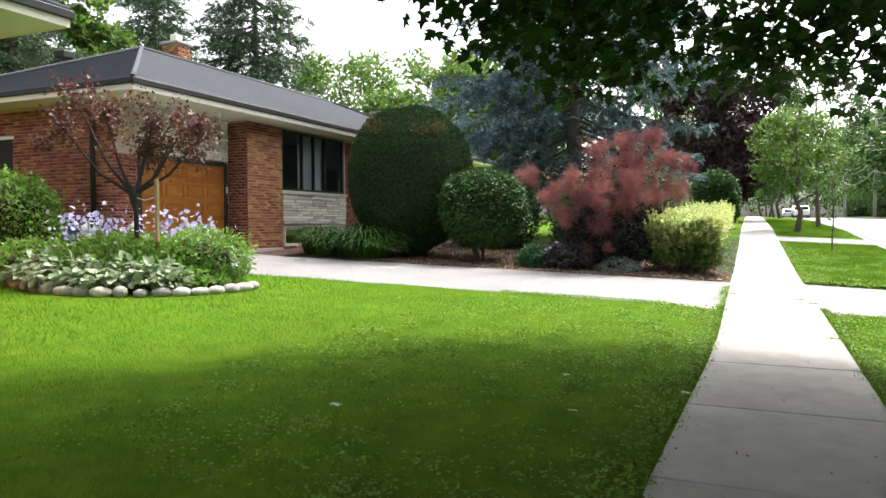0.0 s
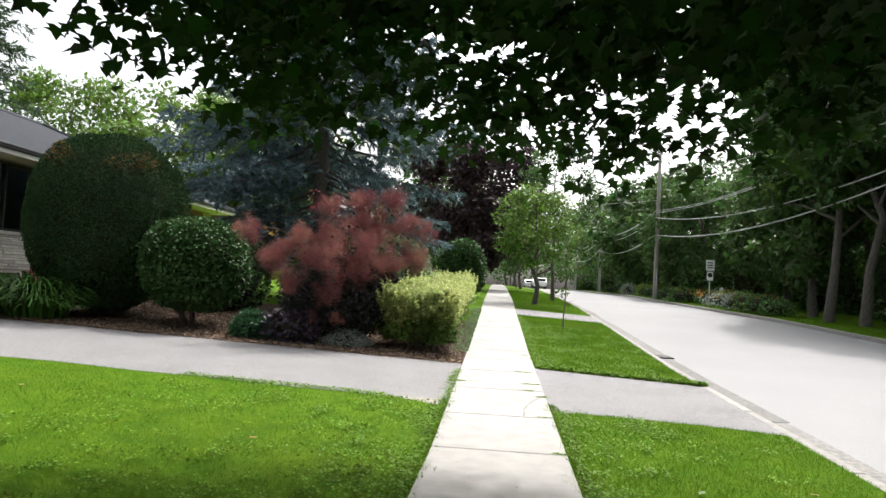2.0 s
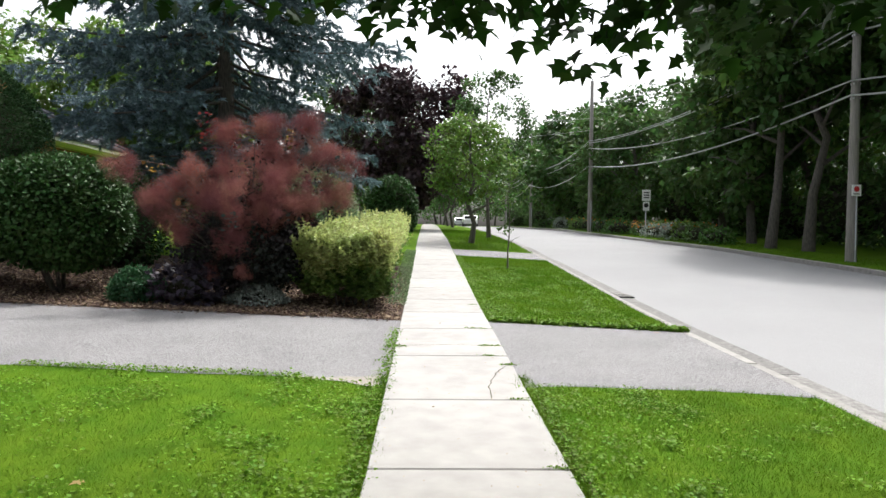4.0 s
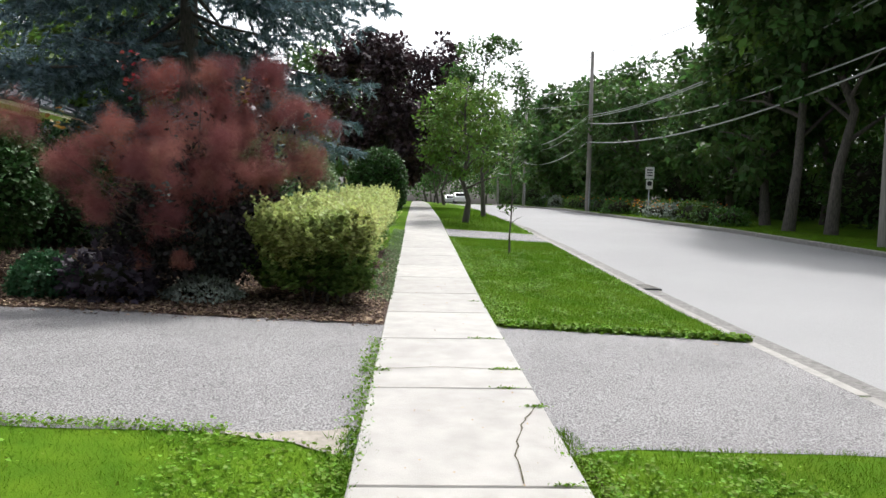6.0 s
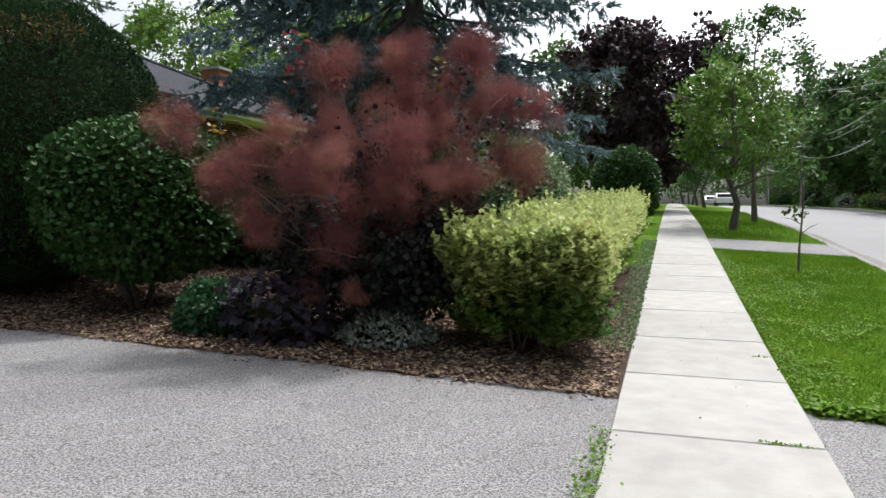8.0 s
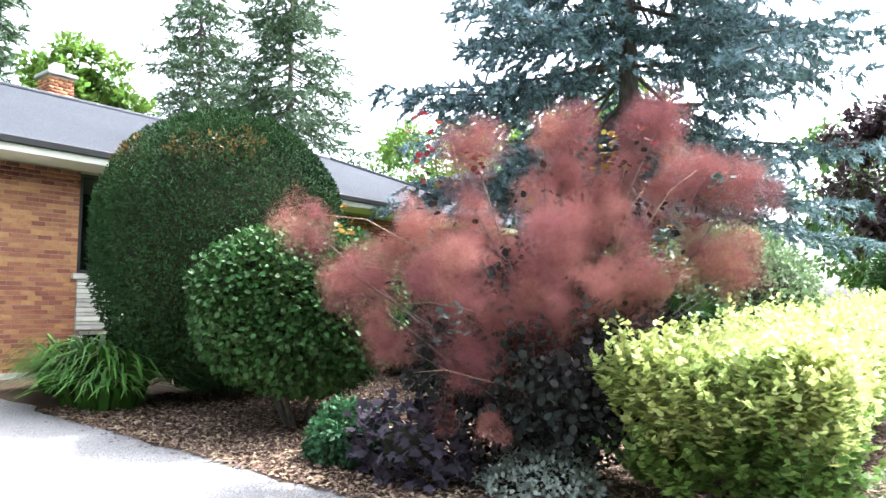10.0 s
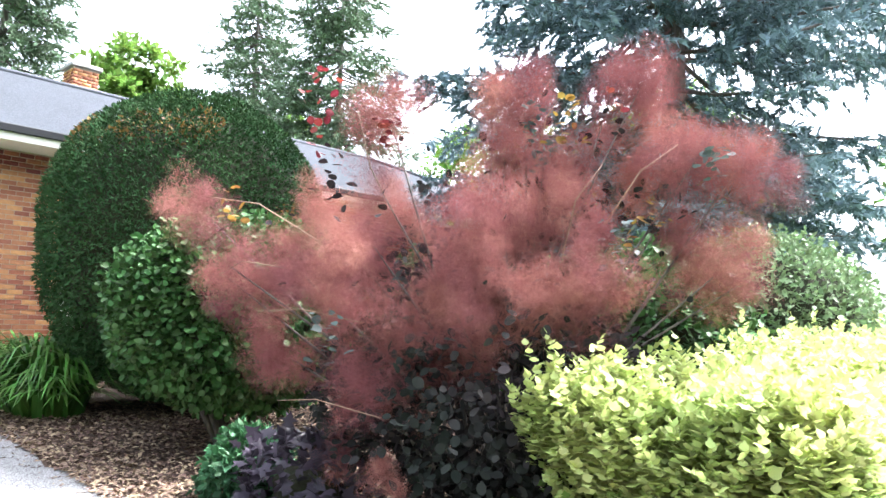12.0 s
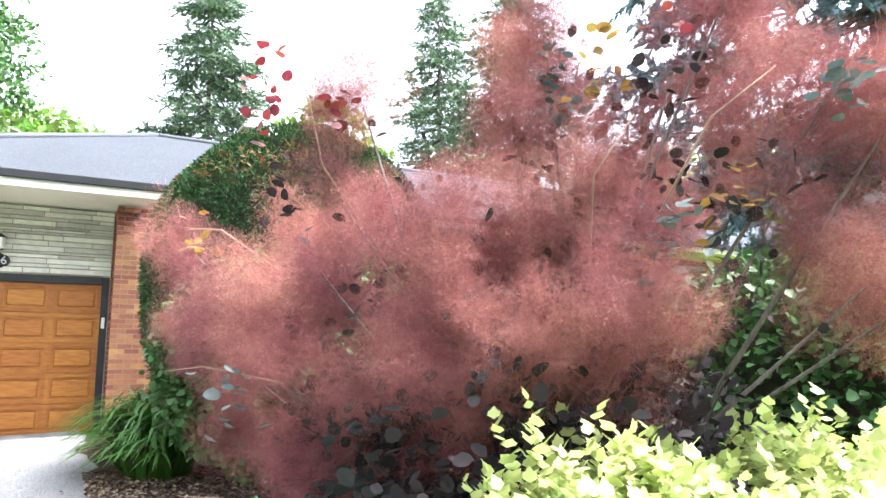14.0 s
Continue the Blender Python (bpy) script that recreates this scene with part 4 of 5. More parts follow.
    for (x, y, z), tall, m, mat in (((-3.50, 13.42, 3.02), 0.26, 24, L_REDLEAF), ((-3.45, 13.50, 2.68), 0.16, 16, L_SMOKELEAF), ((-3.12, 13.62, 2.92), 0.10, 16, L_REDLEAF),
                                    ((-2.66, 14.42, 2.98), 0.20, 34, L_DUSKY), ((-2.46, 14.48, 3.05), 0.16, 22, L_OLIVE), ((-2.05, 14.40, 2.28), 0.16, 24, L_DUSKY),
                                    ((-2.02, 14.62, 2.42), 0.14, 14, L_OLIVE), ((-4.20, 13.28, 2.52), 0.12, 14, L_OLIVE), ((-1.72, 14.85, 2.78), 0.12, 18, L_DUSKY),
                                    ((-3.05, 13.22, 1.72), 0.14, 20, L_DUSKY), ((-2.20, 14.60, 3.18), 0.10, 8, L_REDLEAF)):
        P = np.array((x, y, z)) - base + r.normal(size=(m, 3)) * (0.05, 0.05, 0.0) + np.column_stack([np.zeros(m), np.zeros(m), r.uniform(-tall, tall, m)])
        along = np.column_stack([r.normal(size=(m, 2)), r.normal(0.1, 0.25, m)])
        V, F = leaves(P, along, np.array([0, 0, 1.0]) + 0.5 * r.normal(size=(m, 3)), r.uniform(0.045, 0.072, m), OVAL)
        tagged(soup("leaf_spray", V, F, mat, ob), kind="stuff")


smoke_bush()


def golden_hedge():
    """A loose hedge along the sidewalk: upright stems, and leafy shoots that stand out unevenly."""
    base = np.array(at_ground(-1.5, 15.0))
    ob = empty("golden_hedge", "yellow-green leafy hedge along the sidewalk", "hedge", tuple(base))
    x0, x1, y0, y1, high = -2.22, -0.80, 13.80, 25.5, 1.14
    n, per = 5200, 15
    face = rng.choice(5, n, p=(0.46, 0.27, 0.15, 0.08, 0.04))
    X, Y = rng.uniform(x0, x1, n), y0 + (y1 - y0) * rng.random(n) ** 1.9
    H = high * (0.18 + 0.82 * rng.random(n) ** 0.75)
    H[face == 0] = high
    out = np.array([(0, 0, 1.0), (1, 0, 0.55), (0, -1, 0.55), (-1, 0, 0.55), (0, 1, 0.55)])[face]
    X[face == 1], X[face == 3], Y[face == 2], Y[face == 4] = x1, x0, y0, y1
    wob = 0.07 * np.sin(Y * 2.1 + 0.7 * X) + 0.05 * np.sin(Y * 5.3 + X * 4) + 0.05 * np.sin(X * 6 + 1)
    edge = np.minimum(np.minimum(X - x0, x1 - X) / 0.4, np.minimum(Y - y0, y1 - Y) / 0.5).clip(0, 1)
    H = H + (wob - 0.20 * (1 - edge) ** 2) * (face == 0)
    tuck = (0.30 * (1 - H / high) ** 2 + 0.20 * (H / high) ** 5 + 0.7 * wob) * (face != 0)
    P = np.column_stack([X, Y, H]) - out * (1, 1, 0) * tuck[:, None]
    P -= unit(out) * (0.30 * rng.random((n, 1)) ** 1.3 + 0.10)
    P[:, 2] = np.maximum(P[:, 2], 0.16) + land(P[:, 0], P[:, 1])
    P -= base
    way = unit(out * 0.8 + (0, 0, 0.55) + 0.38 * rng.normal(size=(n, 3)))
    length = rng.uniform(0.14, 0.32, n) * np.where(rng.random(n) < 0.03, 1.35, 1.0)
    step = np.tile(np.linspace(0.1, 1.0, per), n)
    shoot = np.repeat(np.arange(n), per)
    Q = P[shoot] + way[shoot] * (length[shoot] * step)[:, None]
    spin = step * 24 + shoot
    side = np.column_stack([np.cos(spin), np.sin(spin), 0.15 + 0.55 * step ** 3])
    along = side + 0.8 * way[shoot] * (step ** 2)[:, None] + 0.25 * rng.normal(size=(len(Q), 3))
    up = np.array([0, 0, 1.0]) + 0.35 * out[shoot] + 0.35 * rng.normal(size=(len(Q), 3))
    size = rng.uniform(0.042, 0.075, len(Q)) * (1.1 - 0.35 * step)
    # shoots below about half a metre get the leaf colour darkened as shade
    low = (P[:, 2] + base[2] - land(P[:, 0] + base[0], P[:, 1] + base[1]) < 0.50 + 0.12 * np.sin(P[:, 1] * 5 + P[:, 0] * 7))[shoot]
    for name, pick, mat in (("golden_leaves", ~low, L_GOLD), ("green_leaves", low, L_GOLDSHADE)):
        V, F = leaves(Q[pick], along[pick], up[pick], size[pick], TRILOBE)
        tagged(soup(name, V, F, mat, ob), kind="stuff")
    # added box in the hedge's middle, coloured dark as its inner shade
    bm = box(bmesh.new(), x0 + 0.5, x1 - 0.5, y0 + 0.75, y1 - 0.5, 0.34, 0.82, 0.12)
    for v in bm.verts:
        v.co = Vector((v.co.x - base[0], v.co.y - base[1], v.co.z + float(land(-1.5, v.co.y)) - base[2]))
    part("twig_core", bm, M_CORESHADE, ob)
    for k in range(64):
        x, y = rng.uniform(x0 + 0.4, x1 - 0.35), y0 + 0.4 + (y1 - y0 - 0.5) * rng.random() ** 1.8
        z, a = float(land(x, y)) - base[2], rng.uniform(0, 6.28)
        x, y = x - base[0], y - base[1]
        tubes("stem", [([(x, y, z - 0.03), (x + 0.12 * math.cos(a), y + 0.12 * math.sin(a), z + 0.5), (x + 0.38 * math.cos(a), y + 0.38 * math.sin(a), z + 1.0)], [0.014, 0.010, 0.004])], M_BARK, ob, 5)


golden_hedge()


def blade_clump(name, label, x, y, rx, ry, height, count, mat, width=0.03, category="plant", bend=0.9):
    """Arching strap leaves from a crown."""
    base = at_ground(x, y)
    ob = empty(name, label, category, base)
    V, F = [], []
    for _ in range(count):
        a = rng.uniform(0, 6.28)
        s = rng.random() ** 0.5
        fx, fy = rx * s * math.cos(a) * 0.75, ry * s * math.sin(a) * 0.75
        fz = float(land(x + fx, y + fy)) - base[2]
        a += rng.normal() * 0.6
        h, reach = height * rng.uniform(0.55, 1.15) * (1.15 - 0.5 * s), bend * height * rng.uniform(0.3, 1.0)
        sx, sy = -math.sin(a) * width / 2, math.cos(a) * width / 2
        k = len(V)
        for t in (0, 0.3, 0.55, 0.8, 1.0):
            w = (1 - t ** 3) * 1.0 + 0.03
            px, py = fx + math.cos(a) * reach * t ** 1.6, fy + math.sin(a) * reach * t ** 1.6
            pz = fz + 1.3 * h * (2.2 * t - 1.75 * t * t)
            V += [(px - sx * w, py - sy * w, pz), (px + sx * w, py + sy * w, pz)]
        F += [(k + 2 * i, k + 2 * i + 1, k + 2 * i + 3, k + 2 * i + 2) for i in range(4)]
    tagged(soup("foliage", V, F, mat, ob, smooth=True), kind="stuff")
    return ob


blade_clump("daylily", "clump of arching green daylily leaves beside the driveway", -8.9, 13.75, 0.85, 0.5, 0.86, 560, L_LILY, 0.046, bend=1.25)
blade_clump("daylily", "clump of arching green daylily leaves under the window", -10.2, 13.95, 0.7, 0.4, 0.80, 300, L_LILY, 0.046, bend=1.25)
clipped_shrub("juniper", "low spreading bright green juniper at the bed's edge", (-4.6, 13.78, 0.66), (0.38, 0.28, 0.32), L_JUNIPER, 4500, 0.06, rough=0.2, seed=14, stem=False, shaggy=0.2, core=0.7)
clipped_shrub("silver_plant", "low silvery leaved plant on the mulch", (-2.85, 14.05, 0.52), (0.42, 0.38, 0.20), L_SILVER, 2600, 0.05, rough=0.2, seed=15, stem=False, shaggy=0.3, core=0.6, category="plant")
clipped_shrub("purple_perennial", "low plant with dark purple lobed leaves", (-3.85, 13.72, 0.68), (0.48, 0.28, 0.34), L_HEUCH, 700, 0.10, template=LOBED, rough=0.2, seed=16, stem=False, shaggy=0.3, core=0.6, category="plant")

clipped_shrub("laurel", "dark glossy green shrub behind the smoke bush", (-3.7, 17.3, 1.55), (1.35, 0.8, 1.05), L_BOX, 11000, 0.075, template=BROAD, rough=0.12, seed=46, shaggy=0.15, core=0.8)
clipped_shrub("evergreen_shrub", "dark evergreen shrub behind the smoke bush", (-7.2, 18.6, 1.7), (1.3, 1.2, 1.2), L_YEW, 6000, 0.10, rough=0.12, seed=44, shaggy=0.12)
clipped_shrub("rusty_shrub", "small rusty orange shrub beneath the window", (-11.2, 18.3, 1.05), (0.45, 0.5, 0.5), L_YEWDRY, 1500, 0.08, rough=0.2, seed=45, stem=False, shaggy=0.25, core=0.6)
# trees of the garden side
spruce("blue_spruce", "tall blue spruce with silvery drooping branches", -5.95, 23.2, 18.5, 6.6, L_SPRUCE, bare=0.07, whorls=28, per=8, seed=4, template=SPRIG, size=0.34, dens=1.35, droop=0.34, girth=0.30, ragged=0.45)
for sx, sy, sh, sr, seed in ((-24.4, 29.5, 19, 5.0, 31), (-26.0, 17.0, 15.6, 4.0, 36), (-31.5, 29.5, 20.0, 5.0, 38)):
    spruce("spruce", "tall dark green spruce behind the house", sx, sy, sh, sr, L_SPRUCEDARK, bare=0.12, whorls=24, per=9, seed=seed, template=COARSE, size=0.52, dens=1.1, droop=0.42, girth=0.25, ragged=0.45, group="spruces behind the house")
broad_tree("purple_maple", "large dark purple-leaved maple beyond the spruce", -1.7, 46.0, 10.6, 4.0, 0.8, L_CRIMSON, 16000, 0.34, 0.3, 41, clumps=150, clump_r=0.20)
for tx_, ty_, th, cr, seed in ((-13.5, 40, 10.0, 4.2, 51), (-21, 46, 12, 5, 52), (-30, 47, 13, 5.5, 53), (-38, 36, 13, 5, 54), (-44, 25, 12, 5, 55), (-31, 12, 10.5, 4.5, 56), (-31, 23.3, 12.6, 2.9, 57)):
    broad_tree("garden_tree", "light green leafy tree behind the houses", tx_, ty_, th, cr, 1.5, L_WOODSB, 11000, 0.36, 0.2, seed, clumps=110, clump_r=0.24, group="trees behind the houses")
broad_tree("street_tree", "young green street tree on the verge", 1.5, 30.8, 5.4, 1.75, 1.5, L_WOODSB, 5200, 0.16, 0.11, 61, clumps=60, clump_r=0.26)
broad_tree("street_tree", "slim airy street tree further along the verge", 2.75, 37.0, 8.2, 2.0, 2.4, L_WOODS, 4200, 0.17, 0.10, 62, clumps=60, clump_r=0.22)
for i, (yy, hh) in enumerate(((55, 6.5), (68, 7), (82, 7), (97, 8))):
    broad_tree("street_tree", "green street tree far along the verge", 1.7, yy, hh, 1.9, 1.8, L_WOODS, 1600, 0.28, 0.1, 63 + i, clumps=36, clump_r=0.3, group="far street trees")
broad_tree("sapling", "thin young sapling on the mown verge", 1.85, 21.3, 3.1, 0.45, 1.0, L_WOODS, 260, 0.09, 0.022, 71, clumps=24, clump_r=0.3)
for i, (xx, yy, hh, rr) in enumerate(((-5.5, 60, 12, 5), (-6, 74, 13, 6), (-4, 92, 13, 6), (-7, 110, 15, 7), (2, 150, 14, 8), (9, 165, 15, 8), (16, 170, 16, 9))):
    broad_tree("far_tree", "dark green tree far along the street", xx, yy, hh, rr, 1.0, L_WOODS, 3600, 0.5, 0.25, 80 + i, clumps=60, clump_r=0.3, group="far trees")


def overhead_maple():
    """The maple on the verge whose boughs hang over the sidewalk."""
    base = np.array(at_ground(2.4, 1.8, -0.05))
    ob = empty("maple", "leafy green maple whose boughs overhang the sidewalk", "tree", tuple(base))
    r = np.random.default_rng(90)
    runs = [([(0, 0, 0), (0.05, 0, 1.6), (0, 0.1, 3.2), (0, 0, 6), (0, 0, 9.0)], [0.30, 0.22, 0.2, 0.14, 0.03])]
    n = 2700
    a, s = r.uniform(0, 6.28, n), r.random(n) ** 0.5
    edge = 6.0 * (1 + 0.07 * np.sin(3 * a + 1) + 0.06 * np.sin(7 * a))
    X, Y = edge * s * np.cos(a) * np.where(np.cos(a) < 0, 1.6, 1.1) + 0.4, edge * s * np.sin(a)
    low = 3.2 + 0.3 * np.clip(X / 3, 0, 1) + 0.18 * np.sin(X * 1.7) + 0.15 * np.sin(Y * 2.3 + X) + 0.9 * (1 - s) + 2.4 * np.clip((-X - 5.0) / 0.9, 0, 1)
    top = 3.4 + 6.2 * np.sqrt(1 - np.minimum(s, 0.99) ** 2)
    Z = low + np.maximum(top - low, 0.9) * r.random(n) ** 1.7
    C = np.stack([X, Y, Z], 1)
    for i in range(0, n, 75):
        p = C[i]
        root = np.array([0, 0, min(3.2 + 0.45 * p[2], 8.0)])
        mid = (root + p) / 2 + np.array([0, 0, 0.35])
        runs.append(([root, mid, p], [0.035, 0.02, 0.006]))
    tubes("trunk", runs, M_BARK, ob, 7)
    per = 42
    k = np.repeat(np.arange(n), per)
    P = C[k] + unit(r.normal(size=(n * per, 3))) * (r.random(n * per) ** 0.5 * 0.62)[:, None] * (1, 1, 0.55)
    O = unit(P * (1, 1, 0))
    m = len(P)
    along = O + 0.8 * r.normal(size=(m, 3)) + (0, 0, -0.6)
    normal = np.array([0, 0, 1.0]) + 0.5 * r.normal(size=(m, 3))
    up = C[k][:, 2] > low[k] + 0.9
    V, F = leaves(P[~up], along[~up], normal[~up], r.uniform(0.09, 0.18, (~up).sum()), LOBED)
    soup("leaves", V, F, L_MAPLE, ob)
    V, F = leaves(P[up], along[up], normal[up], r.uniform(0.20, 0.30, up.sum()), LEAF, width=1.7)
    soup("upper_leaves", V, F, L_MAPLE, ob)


overhead_maple()
broad_tree("garden_maple", "green leafy tree beside the neighbouring house", -24.5, 7.6, 15.5, 4.2, 7.0, L_GARDEN, 13000, 0.22, 0.22, 95, clumps=80, clump_r=0.22)

# ---------------------------------------------------------------- across the road
verge_far = empty("far_planting", "strip of grey and green perennials along the far kerb", "plants")
for i in range(26):
    yy = 34 + i * 1.5 + rng.uniform(-0.4, 0.4)
    xx = float(bent(FAR_X, yy)) + rng.uniform(0.5, 2.4)
    mat = (L_SILVER, L_WOODS, L_LILY, L_WOODSB)[int(rng.integers(0, 4))]
    clipped_shrub("perennial", "low perennial clump along the far kerb", (xx, yy, float(land(xx, yy)) + 0.3), (rng.uniform(0.5, 0.9), rng.uniform(0.5, 0.9), rng.uniform(0.35, 0.65)), mat, 500, 0.15,
                  rough=0.2, seed=200 + i, stem=False, shaggy=0.3, category="plant", core=0.7)
k = 240
P = np.stack([rng.uniform(0.5, 2.2, k), rng.uniform(36, 60, k)], 1)
P[:, 0] += bent(FAR_X, P[:, 1])
P = np.column_stack([P, land(P[:, 0], P[:, 1]) + rng.uniform(0.5, 0.9, k)])
tagged(foliage("orange_flower", P, rng.normal(size=(k, 3)), 0.13, LEAF, L_ORANGE, verge_far), kind="stuff")
bpy.data.objects["far_planting"].name = "flower_strip"
tagged(verge_far, "scattered orange lily flowers along the far kerb", "flowers")

WOODS = ((14.9, 29.4, 14, 3.4, 4.5), (14.4, 31.0, 15, 3.6, 5), (15.6, 34.5, 12, 2.8, 1.5), (17.5, 26, 13, 4, 3.0), (16.5, 22, 13, 4, 3.0), (19, 18, 14, 4.5, 2.5), (21, 30, 16, 5, 2.5), (18.5, 35, 15, 4.5, 1.5),
         (17.5, 41, 10, 4.2, 1.0), (21, 47, 10.5, 5, 1.0), (16.5, 52, 9.5, 4.2, 0.8), (18, 60, 10, 5, 0.8), (16.5, 69, 10.5, 5, 0.8), (18, 80, 12, 6, 0.8), (17, 92, 13, 6, 1.0), (19, 108, 14, 7, 1.0), (18, 126, 14, 7, 1), (19, 145, 15, 8, 1),
         (27, 40, 12.5, 6, 1.0), (28, 54, 12, 6, 1.0), (27, 24, 16, 6, 1.0), (25, 13, 15, 6, 1.5), (28, 68, 12, 7, 1.0))
for i, (xx, yy, hh, rr, cb) in enumerate(WOODS):
    broad_tree("roadside_tree", "tall dark green tree in the woods across the road", xx - float(draw_in(yy)), yy, hh, rr, cb, L_WOODS, 7600 if yy < 70 else 4000, 0.36 if yy < 60 else 0.55, 0.20, 120 + i, clumps=84, clump_r=0.23, group="woods across the road", second=L_WOODSB if i % 2 else None)
for i in range(34):
    yy = 12 + i * 3.4 + rng.uniform(-1, 1)
    xx = 18.0 + rng.uniform(0, 4.5) - (2.0 if yy > 38 else 0) - float(draw_in(yy))
    hh = rng.uniform(1.0, 2.1)
    clipped_shrub("understorey_shrub", "dark green undergrowth shrub beneath the woods", (xx, yy, float(land(xx, yy)) + hh * 0.8), (1.6, 1.8, hh), L_WOODS, 1500, 0.26, rough=0.25, seed=300 + i, stem=False, shaggy=0.25, core=0.75)

# utility poles, wires and signs
POLES = ((13.35, 25.4, 9.3), (10.75, 50.5, 10.2), (10.7, 77.0, 10.2), (10.9, 102.0, 10.2), (13.6, -1.0, 9.3))


def utility_pole(x, y, h):
    base = at_ground(x, y, -0.1)
    ob = empty("utility_pole", "weathered grey wooden utility pole at the far kerb", "pole", base, "utility poles")
    tubes("shaft", [([(0, 0, 0), (0, 0, h * 0.5), (0, 0, h)], [0.17, 0.14, 0.11])], M_POLE, ob, 12)
    for z in (0.57, 0.62, 0.785) if h < 10 else (0.433, 0.55, 0.585):
        boxed("bracket", -0.12, 0.12, -0.10, 0.10, (z * h) - 0.03, (z * h) + 0.03, M_METAL, ob)
    bm = bmesh.new()
    bmesh.ops.create_cone(bm, cap_ends=True, segments=8, radius1=0.05, radius2=0.03, depth=0.16, matrix=Matrix.Translation((0, 0, h + 0.06)))
    part("insulator", bm, M_WHITE, ob)
    tubes("conduit", [([(0.03, -0.18, 0), (0.03, -0.165, 2.2)], [0.02, 0.02])], M_METAL, ob, 6)
    return ob


poles = [utility_pole(*p) for p in POLES]


def hang(name, label, a, b, sag, radius):
    path = [np.array(a) + (np.array(b) - a) * t - np.array([0, 0, 4 * sag * t * (1 - t)]) for t in np.linspace(0, 1, 17)]
    ob = tubes(name, [(path, [radius] * 17)], M_WIRE, None, 5)
    return tagged(ob, label, "cable", "overhead cables")


order = [POLES[4]] + list(POLES[:4])
for (x0, y0, h0), (x1, y1, h1) in zip(order, order[1:]):
    for low, tall, sag, rad, dx in ((0.433, 0.57, 0.75, 0.034, -0.16), (0.55, 0.62, 0.7, 0.028, -0.15), (0.585, 0.785, 0.6, 0.026, -0.14), (0.60, 0.81, 0.7, 0.024, -0.13), (0.85, 0.88, 0.55, 0.020, 0.12), (0.97, 0.985, 0.5, 0.018, 0.0)):
        f0, f1 = tall if h0 < 10 else low, tall if h1 < 10 else low
        hang("cable", "grey overhead cable sagging between poles", (x0 + dx, y0, float(land(x0, y0)) + h0 * f0), (x1 + dx, y1, float(land(x1, y1)) + h1 * f1), sag, rad)
hang("service_cable", "thin cable crossing the road to the houses", (10.7, 50.5, 9.2), (-16, 42, 7.5), 0.5, 0.012)
hang("service_cable", "thin cable crossing the road to the houses", (10.7, 50.5, 8.4), (-16, 43, 6.4), 0.6, 0.012)

post = empty("parking_sign", "white parking regulation signs on a thin steel post", "sign", at_ground(12.05, 42.5))
tubes("post", [([(0, 0, -0.1), (0, 0, 2.5)], [0.03, 0.03])], M_METAL, post, 6)
boxed("upper_plate", -0.24, 0.24, -0.045, -0.035, 2.0, 2.62, M_WHITE, post, "white rectangular sign plate")
boxed("lower_plate", -0.18, 0.18, -0.045, -0.035, 1.45, 1.95, M_WHITE, post, "white sign plate with a dark disc")
for z in (2.46, 2.32, 2.18):
    boxed("print_bar", -0.15, 0.15, -0.05, -0.046, z - 0.03, z + 0.03, M_BLACK, post)
bm = bmesh.new()
bmesh.ops.create_cone(bm, cap_ends=True, segments=16, radius1=0.13, radius2=0.13, depth=0.006, matrix=Matrix.Translation((0, -0.049, 1.75)) @ Matrix.Rotation(radians(90), 4, 'X'))
part("disc", bm, M_BLACK, post)
plate = empty("pole_sign", "small no-parking sign fixed to the utility pole", "sign", at_ground(13.35, 25.2, 2.1))
boxed("plate", -0.15, 0.15, -0.01, 0.01, 0.0, 0.36, M_WHITE, plate, bevel=0.004)
bm = bmesh.new()
bmesh.ops.create_cone(bm, cap_ends=True, segments=16, radius1=0.09, radius2=0.09, depth=0.006, matrix=Matrix.Translation((0, -0.014, 0.22)) @ Matrix.Rotation(radians(90), 4, 'X'))
part("disc", bm, M_RED, plate)
boxed("print_bar", -0.1, 0.1, -0.016, -0.011, 0.05, 0.08, M_BLACK, plate)

# ---------------------------------------------------------------- flower bed
BEDX, BEDY = -9.9, 7.6
bed = empty("bed_plants", "mixed green leafy plants in the front flower bed", "plants", at_ground(BEDX, BEDY))
n = 6000
a, s = rng.uniform(0, 6.28, n), rng.random(n) ** 0.5
P = np.stack([2.0 * s * np.cos(a), 1.5 * s * np.sin(a), 0 * s], 1)
P[:, 2] = 0.05 + (0.75 * (1 - s ** 2) + 0.12 * lumps(P, 7, 3.0)) * rng.random(n) ** 0.4
foliage("leaves", P, P + (0, 0, 0.3), 0.11, LEAF, L_BED, bed, spread=0.9)
sheet_bed = sheet("bed_soil", BEDX - 1.5, BEDX + 1.5, BEDY - 1.2, BEDY + 1.1, M_MULCH, 0.02, step=0.4)
tagged(sheet_bed, "dark soil of the flower bed", "soil", kind="structure")
